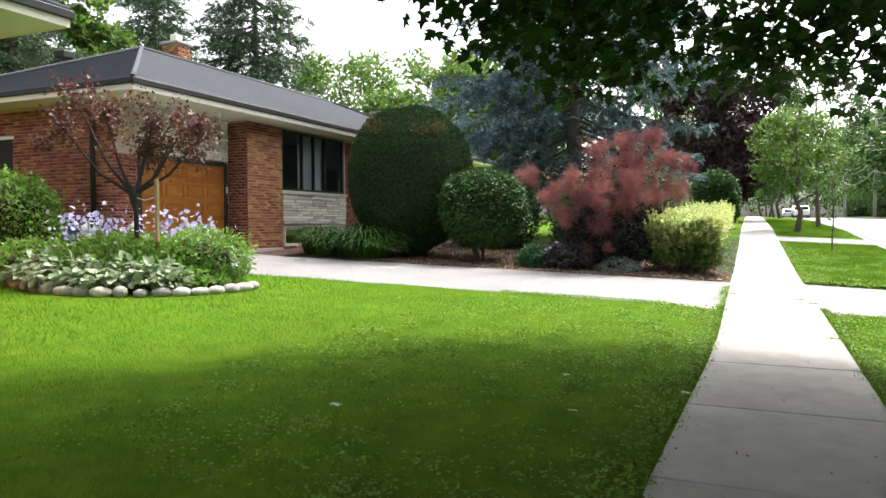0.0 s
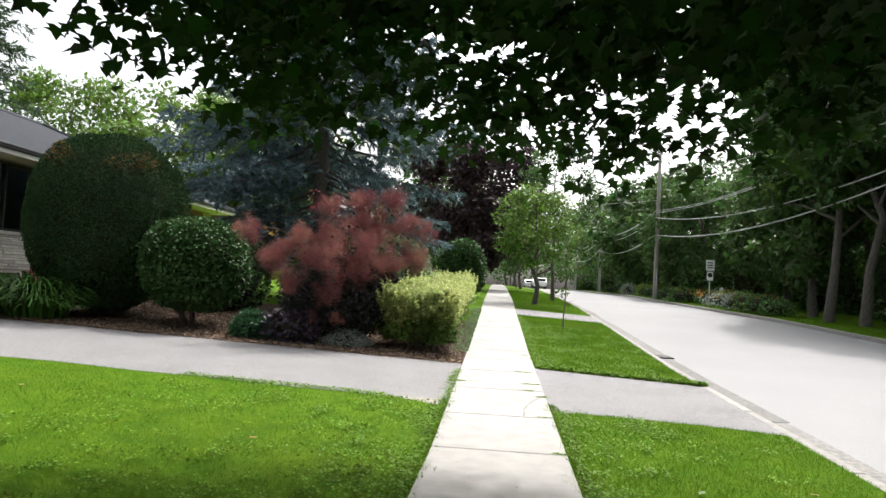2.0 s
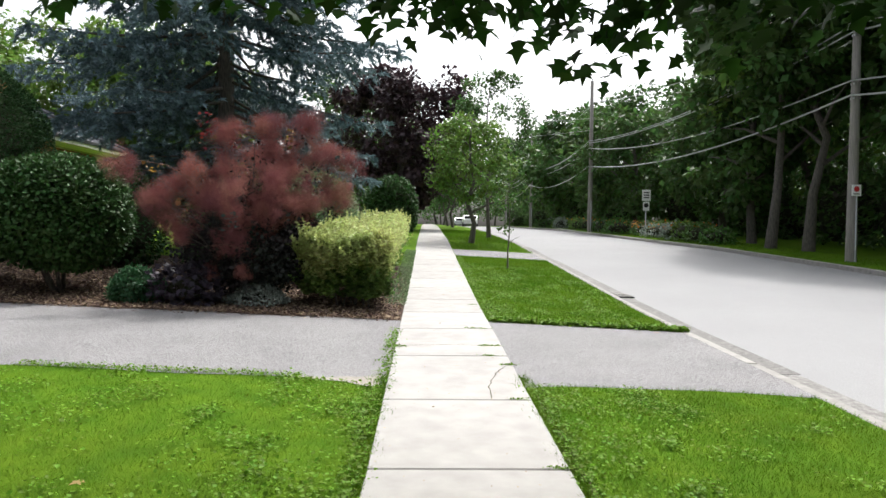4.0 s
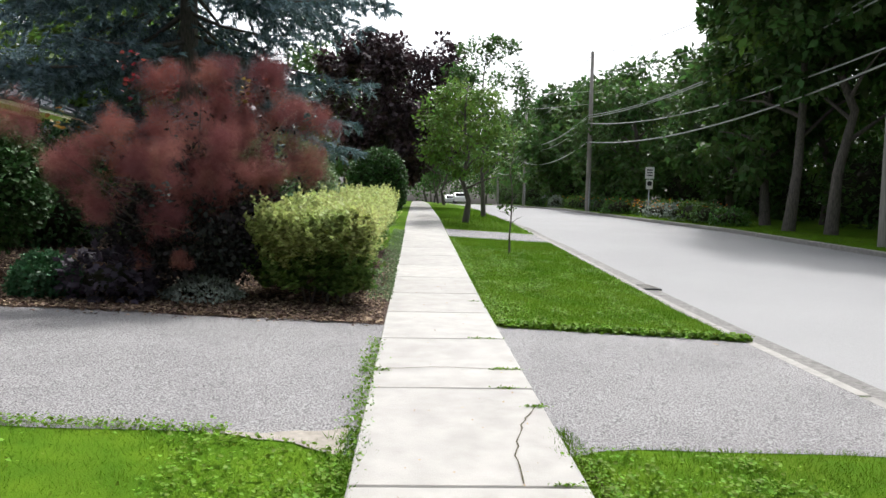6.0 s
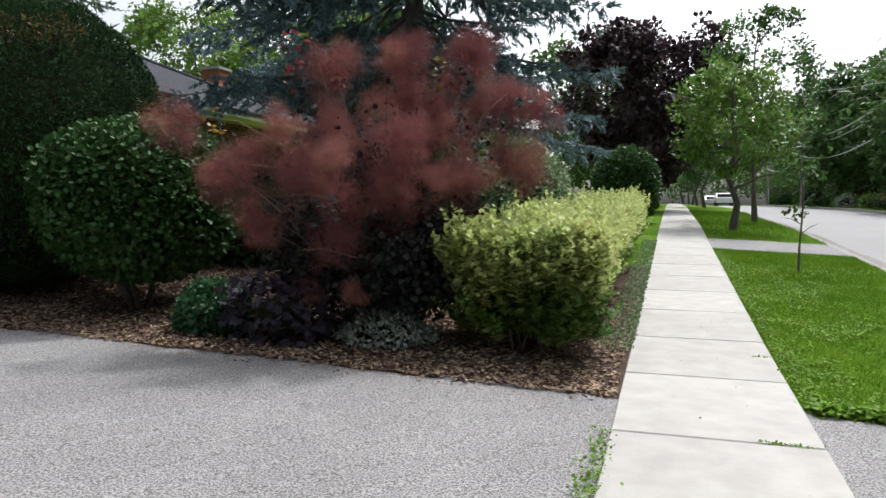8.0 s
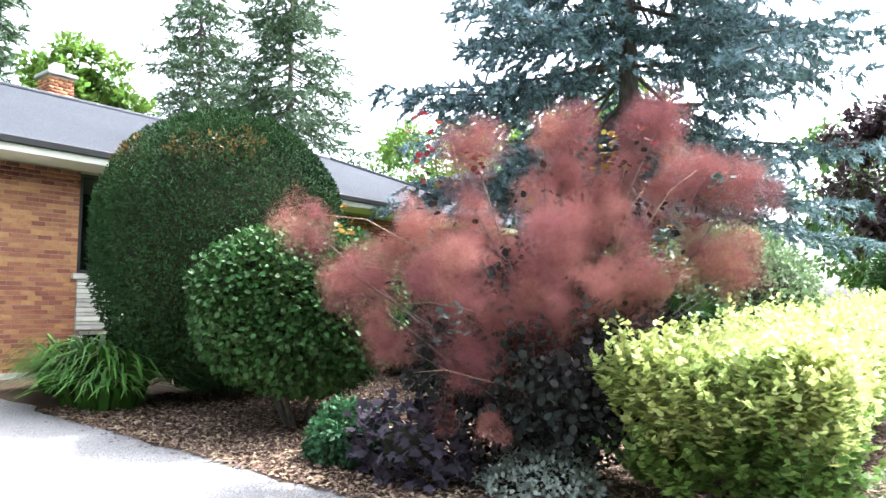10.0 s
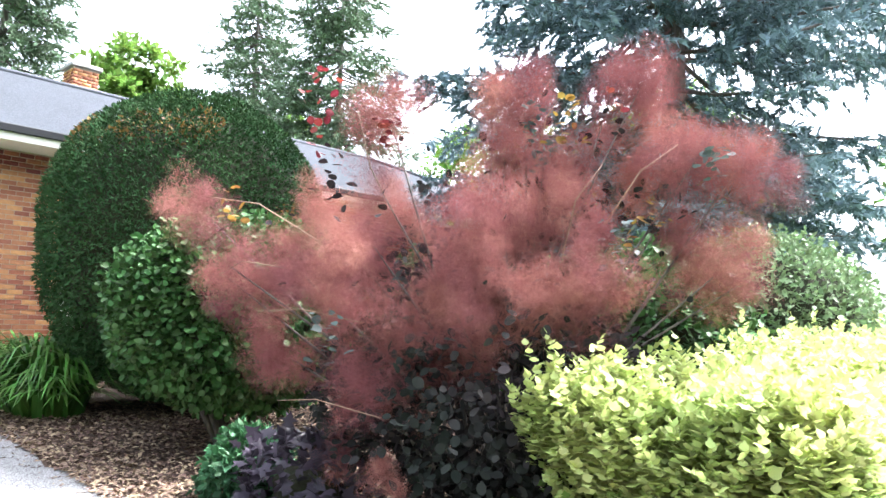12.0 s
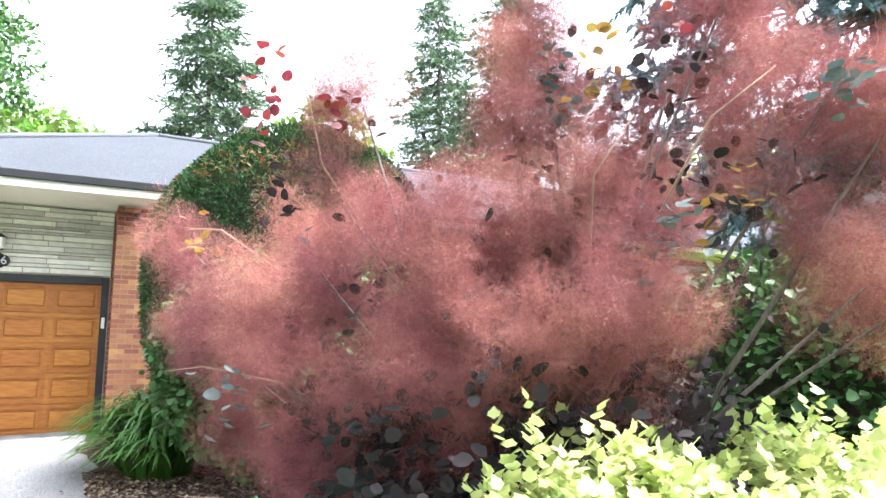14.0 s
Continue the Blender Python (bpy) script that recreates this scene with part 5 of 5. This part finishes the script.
for hx, hy, hr in ((-9.3, 6.65, 0.62), (-8.6, 6.85, 0.5), (-9.95, 6.5, 0.6), (-10.7, 6.7, 0.6), (-9.6, 7.1, 0.6)):
    m = 330
    hosta = empty("hosta", "clump of pale-edged variegated hosta leaves", "plant", at_ground(hx, hy), "hostas in the bed")
    a, s = rng.uniform(0, 6.28, m), rng.random(m) ** 0.5
    P = np.stack([hr * s * np.cos(a), hr * s * np.sin(a), 0.52 * (1 - 0.6 * s ** 2) * rng.uniform(0.5, 1, m)], 1)
    V, F = leaves(P, P * (1, 1, 0) + 0.25 * rng.normal(size=(m, 3)) + (0, 0, -0.1), np.tile((0, 0, 1.0), (m, 1)) + 0.3 * rng.normal(size=(m, 3)), rng.uniform(0.10, 0.18, m), BROAD)
    tagged(soup("leaves", V, F, L_HOSTA, hosta), kind="stuff")
for bx_, by_ in ((-10.9, 7.6), (-11.3, 7.9), (-10.5, 8.0), (-9.6, 8.2), (-9.2, 8.3)):
    bell = blade_clump("bellflower", "tall violet-blue bellflower in the bed", bx_, by_, 0.3, 0.3, 0.95, 60, L_BED, 0.022, "flower", 0.5)
    m = 90
    P = rng.normal(size=(m, 3)) * (0.28, 0.25, 0.18) + (0, 0, 0.88)
    tagged(foliage("petals", P, rng.normal(size=(m, 3)) + (0, 0, -0.6), 0.085, BROAD, L_BELL, bell), kind="stuff")
for k in range(24):
    a = radians(178 + k * 8.2)
    px, py = BEDX + 0.15 + 2.15 * math.cos(a), BEDY + 0.1 + 1.72 * math.sin(a)
    st = new("edging_stone", bpy.data.meshes.new("edging_stone"))
    bm = bmesh.new()
    bmesh.ops.create_icosphere(bm, subdivisions=2, radius=1.0)
    r3 = rng.uniform(0.10, 0.19), rng.uniform(0.09, 0.13), rng.uniform(0.07, 0.11)
    for v in bm.verts:
        j = 1 + 0.18 * math.sin(v.co.x * 3 + k) * math.cos(v.co.y * 4 + k * 2)
        v.co = Vector((v.co.x * r3[0] * j, v.co.y * r3[1] * j, v.co.z * r3[2]))
    bm.to_mesh(st.data)
    bm.free()
    st.data.materials.append(M_FIELD)
    st.data.polygons.foreach_set("use_smooth", np.ones(len(st.data.polygons), bool))
    st.location, st.rotation_euler = at_ground(px, py, r3[2] * 0.6), (0, 0, a + 1.57)
    tagged(st, "rounded grey field stone edging the flower bed", "stone", "stones edging the bed")


def ornamental_tree(x, y):
    """A grafted dwarf tree: bent trunk with a swollen knot, spreading limbs, a flat double crown of small leaves."""
    ob = empty("ornamental_tree", "small bronze-leaved ornamental tree in the flower bed", "tree", at_ground(x, y, -0.05))
    r = np.random.default_rng(97)
    right = np.array([0.92, 0.40, 0.0])
    knot = np.array([0.0, 0.0, 1.52]) - 0.02 * right
    tubes("trunk", [([(0, 0, 0), np.array([0, 0, 0.7]) + 0.03 * right, np.array([0, 0, 1.25]) + 0.02 * right, knot, knot + (0, 0, 0.14)], [0.048, 0.038, 0.042, 0.085, 0.05])], M_DARKBARK, ob, 9)
    crowns = ((-0.95, 0.2, 2.95, 0.62), (-0.35, -0.2, 2.80, 0.50), (0.25, 0.1, 2.62, 0.55), (0.80, -0.1, 2.50, 0.55), (0.45, 0.4, 2.40, 0.45), (-1.05, -0.2, 2.60, 0.45), (0.0, 0.4, 2.2, 0.35), (1.15, 0.1, 2.55, 0.32))
    P, O = [], []
    for side, deep, z, rad in crowns:
        c = side * right + deep * np.array([-0.40, 0.92, 0]) + (0, 0, z)
        tubes("limb", [([knot, (knot + c) / 2 + np.array([0, 0, -0.18]), c, c + 0.5 * rad * unit(c - knot)], [0.036, 0.024, 0.012, 0.004])], M_DARKBARK, ob, 6)
        for _ in range(5):
            d = unit(r.normal(size=3) + (0, 0, 0.5)) * rad
            tubes("twig", [([c, c + d * 0.6, c + d * 1.1], [0.009, 0.006, 0.002])], M_DARKBARK, ob, 4)
            m = 80
            f_ = r.random((m, 1))
            P.append(c + d * 1.1 * f_ + r.normal(size=(m, 3)) * 0.11)
            O.append(np.tile(d, (m, 1)) + r.normal(size=(m, 3)) * 0.3)
    P, O = np.concatenate(P), np.concatenate(O)
    foliage("leaves", P, O, 0.075, LEAF, L_CHERRY, ob, spread=0.9, droop=0.2, width=1.2)


ornamental_tree(-9.8, 7.6)
clipped_shrub("bed_shrub", "bushy bright green perennial in the flower bed", (-8.75, 8.05, 0.85), (0.75, 0.65, 0.52), L_BED, 3600, 0.075, rough=0.2, seed=18, stem=False, shaggy=0.25, core=0.65, category="plant")
clipped_shrub("bed_shrub", "yellow-green mounded perennial at the bed's end", (-11.5, 7.0, 0.75), (0.8, 0.6, 0.45), L_BED, 2600, 0.075, rough=0.2, seed=19, stem=False, shaggy=0.25, core=0.65, category="plant")
stake = empty("tree_stake", "pale wooden stake tied to the small tree", "stake", at_ground(-9.15, 7.45, -0.05))
boxed("post", -0.028, 0.028, -0.028, 0.028, 0, 1.78, M_STAKE, stake, bevel=0.006)
tubes("tie", [([(0, 0, 1.5), (-0.35, 0.08, 1.45), (-0.62, 0.16, 1.5)], [0.008, 0.008, 0.008])], M_WHITE, stake, 5)
clipped_shrub("conifer_shrub", "bushy green conifer beside the flower bed", (-13.4, 7.9, 1.35), (0.95, 0.9, 1.1), L_BED, 7000, 0.09, rough=0.12, seed=17, shaggy=0.15)
bin_ = empty("recycling_bin", "blue plastic bin against the side wall", "bin", at_ground(-13.9, 9.3))
bm = bmesh.new()
bmesh.ops.create_cone(bm, cap_ends=True, segments=4, radius1=0.32, radius2=0.40, depth=0.95, matrix=Matrix.Translation((0, 0, 0.475)) @ Matrix.Rotation(radians(45), 4, 'Z'))
part("body", bm, M_BLUE, bin_)
boxed("lid", -0.32, 0.32, -0.32, 0.32, 0.95, 1.02, M_BLUE, bin_, bevel=0.02)


def car(x, y, rot, mat, label):
    ob = empty("parked_car", label, "car", at_ground(x, y, 0.0), "cars far along the street")
    ob.rotation_euler = (0, 0, rot)
    bm = bmesh.new()
    prof = [(-2.2, 0.35), (-2.2, 0.85), (-1.9, 0.95), (-1.2, 1.42), (0.4, 1.45), (1.1, 0.98), (2.1, 0.82), (2.2, 0.4)]
    a = [bm.verts.new((-0.85, p, q)) for p, q in prof]
    b = [bm.verts.new((0.85, p, q)) for p, q in prof]
    for i in range(len(prof)):
        j = (i + 1) % len(prof)
        bm.faces.new((a[i], a[j], b[j], b[i]))
    bm.faces.new(a[::-1])
    bm.faces.new(b)
    bmesh.ops.bevel(bm, geom=bm.edges[:], offset=0.06, segments=2, affect='EDGES')
    part("body", bm, mat, ob)
    boxed("windscreen", -0.72, 0.72, -1.86, -1.84, 0.98, 1.30, M_BLACK, ob)
    for wx in (-0.8, 0.8):
        for wy in (-1.35, 1.35):
            bm = bmesh.new()
            bmesh.ops.create_cone(bm, cap_ends=True, segments=16, radius1=0.32, radius2=0.32, depth=0.2, matrix=Matrix.Translation((wx, wy, 0.32)) @ Matrix.Rotation(radians(90), 4, 'Y'))
            part("wheel", bm, M_BLACK, ob)


car(5.2, 92, 0, M_WHITE, "white car far along the street")
car(5.2, 118, 0, M_METAL, "silver car far along the street")

# ---------------------------------------------------------------- grass, chips and litter
def grass(name, x0, x1, y0, y1, count, height, label, near=None):
    n = count
    P = np.stack([rng.uniform(x0, x1, n), y0 + (y1 - y0) * rng.random(n) ** (near or 1.0), np.zeros(n)], 1)
    P[:, 0] -= draw_in(P[:, 1]) * (x0 > KERB_X)
    P[:, 2] = land(P[:, 0], P[:, 1]) - 0.004
    P = P[(P[:, 0] < lawn_edge(P[:, 1]) - 0.01) | (P[:, 0] > 0.6)]
    P = P[(P[:, 1] < near_edge(P[:, 0]) + 0.02) | (P[:, 1] > 12.9)]
    n = len(P)
    al = rng.normal(size=(n, 3)) * 0.55 + (0, 0, 1.0)
    V, F = leaves(P, al, rng.normal(size=(n, 3)), height * rng.uniform(0.6, 1.3, n), BLADE, width=0.075)
    return tagged(soup(name, V, F, M_GRASS), label, "grass", kind="stuff")


grass("lawn_grass", -6.5, -0.60, 0.0, 9.82, 220000, 0.036, "short mown lawn grass beside the sidewalk", 1.25)
grass("lawn_grass", -12.5, -6.5, 0.5, 9.8, 40000, 0.07, "short mown lawn grass before the house")
grass("verge_grass", 0.60, KERB_X - 0.1, 1.0, 9.68, 120000, 0.042, "short mown grass on the verge")
grass("verge_grass", 0.60, KERB_X - 0.1, 13.02, 24.6, 150000, 0.05, "short mown grass on the verge beyond the apron")
grass("verge_grass", 0.62, KERB_X - 0.1, 27.2, 48, 30000, 0.09, "mown grass on the far part of the verge")
grass("far_verge_grass", FAR_X + 0.02, FAR_X + 2.2, 10, 44, 24000, 0.09, "mown grass strip across the road")


def edge_weeds(name, xs, ys, count, label, big=1.0):
    P = np.stack([rng.normal(xs, 0.05, count) if np.isscalar(xs) else rng.uniform(*xs, count), rng.normal(ys, 0.05, count) if np.isscalar(ys) else rng.uniform(*ys, count), np.zeros(count)], 1)
    P[:, 0] += (lawn_edge(P[:, 1]) + 0.61) * (np.abs(P[:, 0] + 0.67) < 0.2)
    P[:, 2] = land(P[:, 0], P[:, 1]) + 0.005 + 0.03 * big * rng.random(count)
    V, F = leaves(P, rng.normal(size=(count, 3)) * (1, 1, 0.4), (0, 0, 1.0) + 0.4 * rng.normal(size=(count, 3)), big * rng.uniform(0.010, 0.028, count), BROAD)
    return tagged(soup(name, V, F, M_CLOVER), label, "weeds", kind="stuff")


for sx in (-0.61, 0.61):
    n = 9000
    P = np.column_stack([sx * 1.06 + rng.normal(0, 0.035, n) * (1 + 0.6 * np.sin(np.linspace(0, 60, n))), np.linspace(0.5, 9.7, n) + rng.normal(0, 0.02, n), np.zeros(n)])
    P[:, 0] += (lawn_edge(P[:, 1]) + 0.61) * (sx < 0)
    P[:, 2] = land(P[:, 0], P[:, 1])
    V, F = leaves(P, rng.normal(size=(n, 3)) * 0.7 + (-np.sign(sx) * 0.5, 0, 1.0), rng.normal(size=(n, 3)), rng.uniform(0.03, 0.07, n), BLADE, width=0.1)
    tagged(soup("edge_grass", V, F, M_GRASS), "ragged grass creeping over the sidewalk edge", "grass", kind="stuff")
edge_weeds("edge_weeds", -0.67, (1, 9.25), 4200, "clover and weeds along the sidewalk edge")
edge_weeds("edge_weeds", 0.69, (1, 9.25), 4200, "clover and weeds along the verge edge")
edge_weeds("edge_weeds", 0.71, (13.1, 24), 5000, "clover and weeds along the verge edge")
edge_weeds("edge_weeds", (0.65, KERB_X), 13.12, 2600, "ragged weeds along the apron edge", 2.2)
edge_weeds("joint_weeds", -0.645, (9.0, 12.3), 1000, "grass growing in the driveway joint", 1.1)
edge_weeds("edge_weeds", (-4, -1.4), 9.58, 1500, "ragged grass along the driveway edge")

def clover_patches(name, x0, x1, y0, y1, patches, lean, label):
    """Broad-leaved weeds in low uneven patches, thicker towards the sidewalk."""
    r = np.random.default_rng(int(1000 + 10 * y0 + x1))
    P = []
    for _ in range(patches):
        f = r.random() ** 2
        cx, cy = (x1 - (x1 - x0) * f if lean > 0 else x0 + (x1 - x0) * f), r.uniform(y0, y1)
        m = int(r.uniform(25, 110))
        P.append(np.column_stack([cx + r.normal(size=m) * r.uniform(0.05, 0.20), cy + r.normal(size=m) * r.uniform(0.05, 0.22), np.zeros(m)]))
    P = np.concatenate(P)
    P = P[(P[:, 0] > x0) & (P[:, 0] < x1) & (P[:, 1] > y0) & (P[:, 1] < y1) & ((P[:, 0] < lawn_edge(P[:, 1]) - 0.02) | (P[:, 0] > 0.63))]
    P = P[(P[:, 1] < near_edge(P[:, 0])) | (P[:, 1] > 13.0)]
    n = len(P)
    P[:, 2] = land(P[:, 0], P[:, 1]) + 0.02 + 0.03 * r.random(n)
    V, F = leaves(P, r.normal(size=(n, 3)) * (1, 1, 0.3), (0, 0, 1.0) + 0.4 * r.normal(size=(n, 3)), r.uniform(0.014, 0.036, n), BROAD)
    tagged(soup(name, V, F, M_CLOVER), label, "weeds", kind="stuff")


clover_patches("lawn_clover", -4.5, -0.62, 1.5, 9.5, 210, 1, "patches of clover and weeds in the lawn")
clover_patches("verge_clover", 0.63, 3.3, 2.0, 9.5, 130, -1, "patches of clover and weeds in the verge")
clover_patches("verge_clover", 0.63, 3.3, 13.1, 22.0, 170, -1, "patches of clover in the verge beyond the apron")
n = 4200
P = np.column_stack([-0.60 - 0.32 * rng.random(n) ** 1.6, rng.uniform(14.6, 26.0, n), np.zeros(n)])
P[:, 2] = land(P[:, 0], P[:, 1]) + 0.02 + 0.14 * rng.random(n) * (-(P[:, 0] + 0.58))
V, F = leaves(P, rng.normal(size=(n, 3)) + (0.4, 0, 0.5), (0, 0, 1.0) + 0.6 * rng.normal(size=(n, 3)), rng.uniform(0.02, 0.05, n), LEAF)
tagged(soup("ground_cover", V, F, L_PALE), "low pale ground cover at the hedge's foot", "plants", kind="stuff")


def crack(name, pts, width, label):
    V, F = [], []
    for (x, y), (x2, y2) in zip(pts, pts[1:]):
        for t in np.linspace(0, 1, 7)[:-1]:
            V.append((x + (x2 - x) * t + rng.normal() * 0.008, y + (y2 - y) * t + rng.normal() * 0.008))
    V.append(pts[-1])
    A = np.array(V)
    d = np.gradient(A, axis=0)
    nrm = unit(np.stack([-d[:, 1], d[:, 0]], 1)) * (width * rng.uniform(0.5, 1.2, len(A)))[:, None]
    both = np.concatenate([A - nrm, A + nrm])
    Z = rise(both[:, 1]) + 0.0345
    k = len(A)
    i = np.arange(k - 1)
    return tagged(soup(name, np.column_stack([both, Z]), np.stack([i, i + 1, i + 1 + k, i + k], 1), M_JOINT), label, "crack")


crack("slab_crack", [(-0.6, 11.05), (-0.2, 11.16), (0.2, 11.14), (0.6, 11.1)], 0.006, "dark crack across a sidewalk slab")
crack("slab_crack", [(0.56, 10.15), (0.40, 9.75), (0.30, 9.3), (0.28, 8.85)], 0.005, "curved crack at a slab corner")
for wx, wy, m in ((0.42, 11.12, 60), (0.55, 11.12, 40), (0.42, 10.57, 70), (0.56, 10.12, 60), (0.35, 12.3, 40), (0.5, 12.29, 30), (-0.57, 11.05, 60), (0.5, 14.6, 30), (0.55, 7.28, 50), (0.5, 8.83, 40)):
    P = np.column_stack([rng.normal(wx, 0.05, m), rng.normal(wy, 0.012, m), np.zeros(m)])
    P[:, 2] = rise(P[:, 1]) + 0.034
    V, F = leaves(P, rng.normal(size=(m, 3)) * (1, 1, 0.3) + (0, 0, 0.3), (0, 0, 1.0) + 0.4 * rng.normal(size=(m, 3)), rng.uniform(0.012, 0.03, m), LEAF)
    tagged(soup("joint_weed", V, F, M_CLOVER), "small green weed growing in a sidewalk joint", "weed", "weeds in the joints", kind="stuff")
for lx, ly, sz, yellow in ((-0.70, 4.43, 0.10, 0), (-1.45, 3.6, 0.09, 0), (1.75, 4.9, 0.13, 0), (-1.7, 4.6, 0.08, 0), (-2.1, 6.9, 0.08, 1), (-3.6, 5.2, 0.08, 0), (-0.9, 1.9, 0.11, 0), (0.5, 3.2, 0.05, 1), (0.15, 3.7, 0.05, 1), (-0.35, 5.0, 0.05, 1),
                           (1.6, 6.6, 0.07, 0), (2.6, 6.9, 0.08, 1), (-5.0, 7.9, 0.07, 1), (2.9, 12.6, 0.07, 1), (-3.0, 3.0, 0.09, 0)):
    V, F = leaves(np.array([(0, 0, 0.0)]), rng.normal(size=(1, 3)) * (1, 1, 0.1), np.array([(0.1, 0.1, 1.0)]), sz, LOBED)
    lf = tagged(soup("fallen_leaf", V, F, L_FALLY if yellow else L_FALL), "fallen maple leaf lying on the ground", "leaf", "fallen leaves")
    lf.location = at_ground(lx, ly, 0.045)
n = 34000
P = np.stack([rng.uniform(-9.0, -0.66, n), 13.05 + 5.5 * rng.random(n) ** 1.5, np.zeros(n)], 1)
P[:, 2] = land(P[:, 0], P[:, 1]) + 0.016 + 0.012 * rng.random(n)
V, F = leaves(P, rng.normal(size=(n, 3)) * (1, 1, 0.15), (0, 0, 1.0) + 0.35 * rng.normal(size=(n, 3)), rng.uniform(0.025, 0.07, n), LEAF, width=0.8)
tagged(soup("mulch_chips", V, F, M_CHIP), "loose brown wood chips on the mulch bed", "wood chips", kind="stuff")

wash = sheet("washed_sand", 0, 0, 0, 0, M_SAND, 0.008, xs=np.linspace(-1.5, -0.68, 9), ys=np.linspace(9.3, 9.95, 8))
for v in wash.data.vertices:      # an uneven tongue along the lawn's edge
    f = (v.co.x + 1.5) / 0.82
    g = (v.co.y - 9.3) / 0.65
    v.co.y = float(near_edge(v.co.x)) - 0.03 + g * (0.05 + 0.42 * f ** 2.2) + 0.02 * math.sin(v.co.x * 17)
    v.co.z = float(land(v.co.x, v.co.y)) + 0.0075
tagged(wash, "pale sand washed over the driveway corner", "sand", kind="structure")
n = 260
P = np.stack([rng.uniform(-8.5, -0.7, n), 13.05 - 0.22 * rng.random(n) ** 2, np.zeros(n)], 1)
P[:, 2] = land(P[:, 0], P[:, 1]) + 0.012
V, F = leaves(P, rng.normal(size=(n, 3)) * (1, 1, 0.1), (0, 0, 1.0) + 0.3 * rng.normal(size=(n, 3)), rng.uniform(0.02, 0.06, n), LEAF, width=0.7)
tagged(soup("stray_chips", V, F, M_CHIP), "wood chips strayed onto the driveway edge", "wood chips", kind="stuff")
n = 170
P = np.stack([rng.uniform(-0.6, 0.6, n), rng.uniform(2.0, 18.0, n), np.zeros(n)], 1)
P[:, 2] = rise(P[:, 1]) + 0.036
V, F = leaves(P, rng.normal(size=(n, 3)) * (1, 1, 0.1), (0, 0, 1.0) + 0.3 * rng.normal(size=(n, 3)), rng.uniform(0.008, 0.028, n), LEAF, width=0.9)
tagged(soup("leaf_litter", V, F, L_FALLY), "tiny dry leaf bits on the sidewalk", "leaf litter", kind="stuff")

# bricks last
side_holes = [(LW[0], LW[1], LW[2], LW[3])]
front_bricks = brick_boxes('y', FX - 0.01, 1, CY, WIN[0], 0.87, SOFFIT - 0.01)
lay_bricks(front_bricks, front, 300)
lay_bricks(brick_boxes('y', FX - 0.01, 1, WIN[1] + 0.07, 28.5, 0.6, SOFFIT - 0.01) + brick_boxes('y', FX - 0.01, 1, WIN[0], WIN[1], 0.6, 0.9), front)
lay_bricks(brick_boxes('x', CY + 0.01, -1, GX + 0.03, FX - 0.02, 0.7, SOFFIT - 0.01), ret)
lay_bricks(brick_boxes('y', GX - 0.01, 1, LY, DOOR[0] - 0.1, 0.6, 3.12), gar)
lay_bricks(brick_boxes('x', LY + 0.01, -1, -21.2, GX, 0.6, SOFFIT - 0.01, side_holes), left)
lay_bricks(brick_boxes('y', -17.26, 1, 16.42, 16.98, 5.9, 7.34) + brick_boxes('x', 16.42, -1, -17.9, -17.26, 5.9, 7.34), chim)
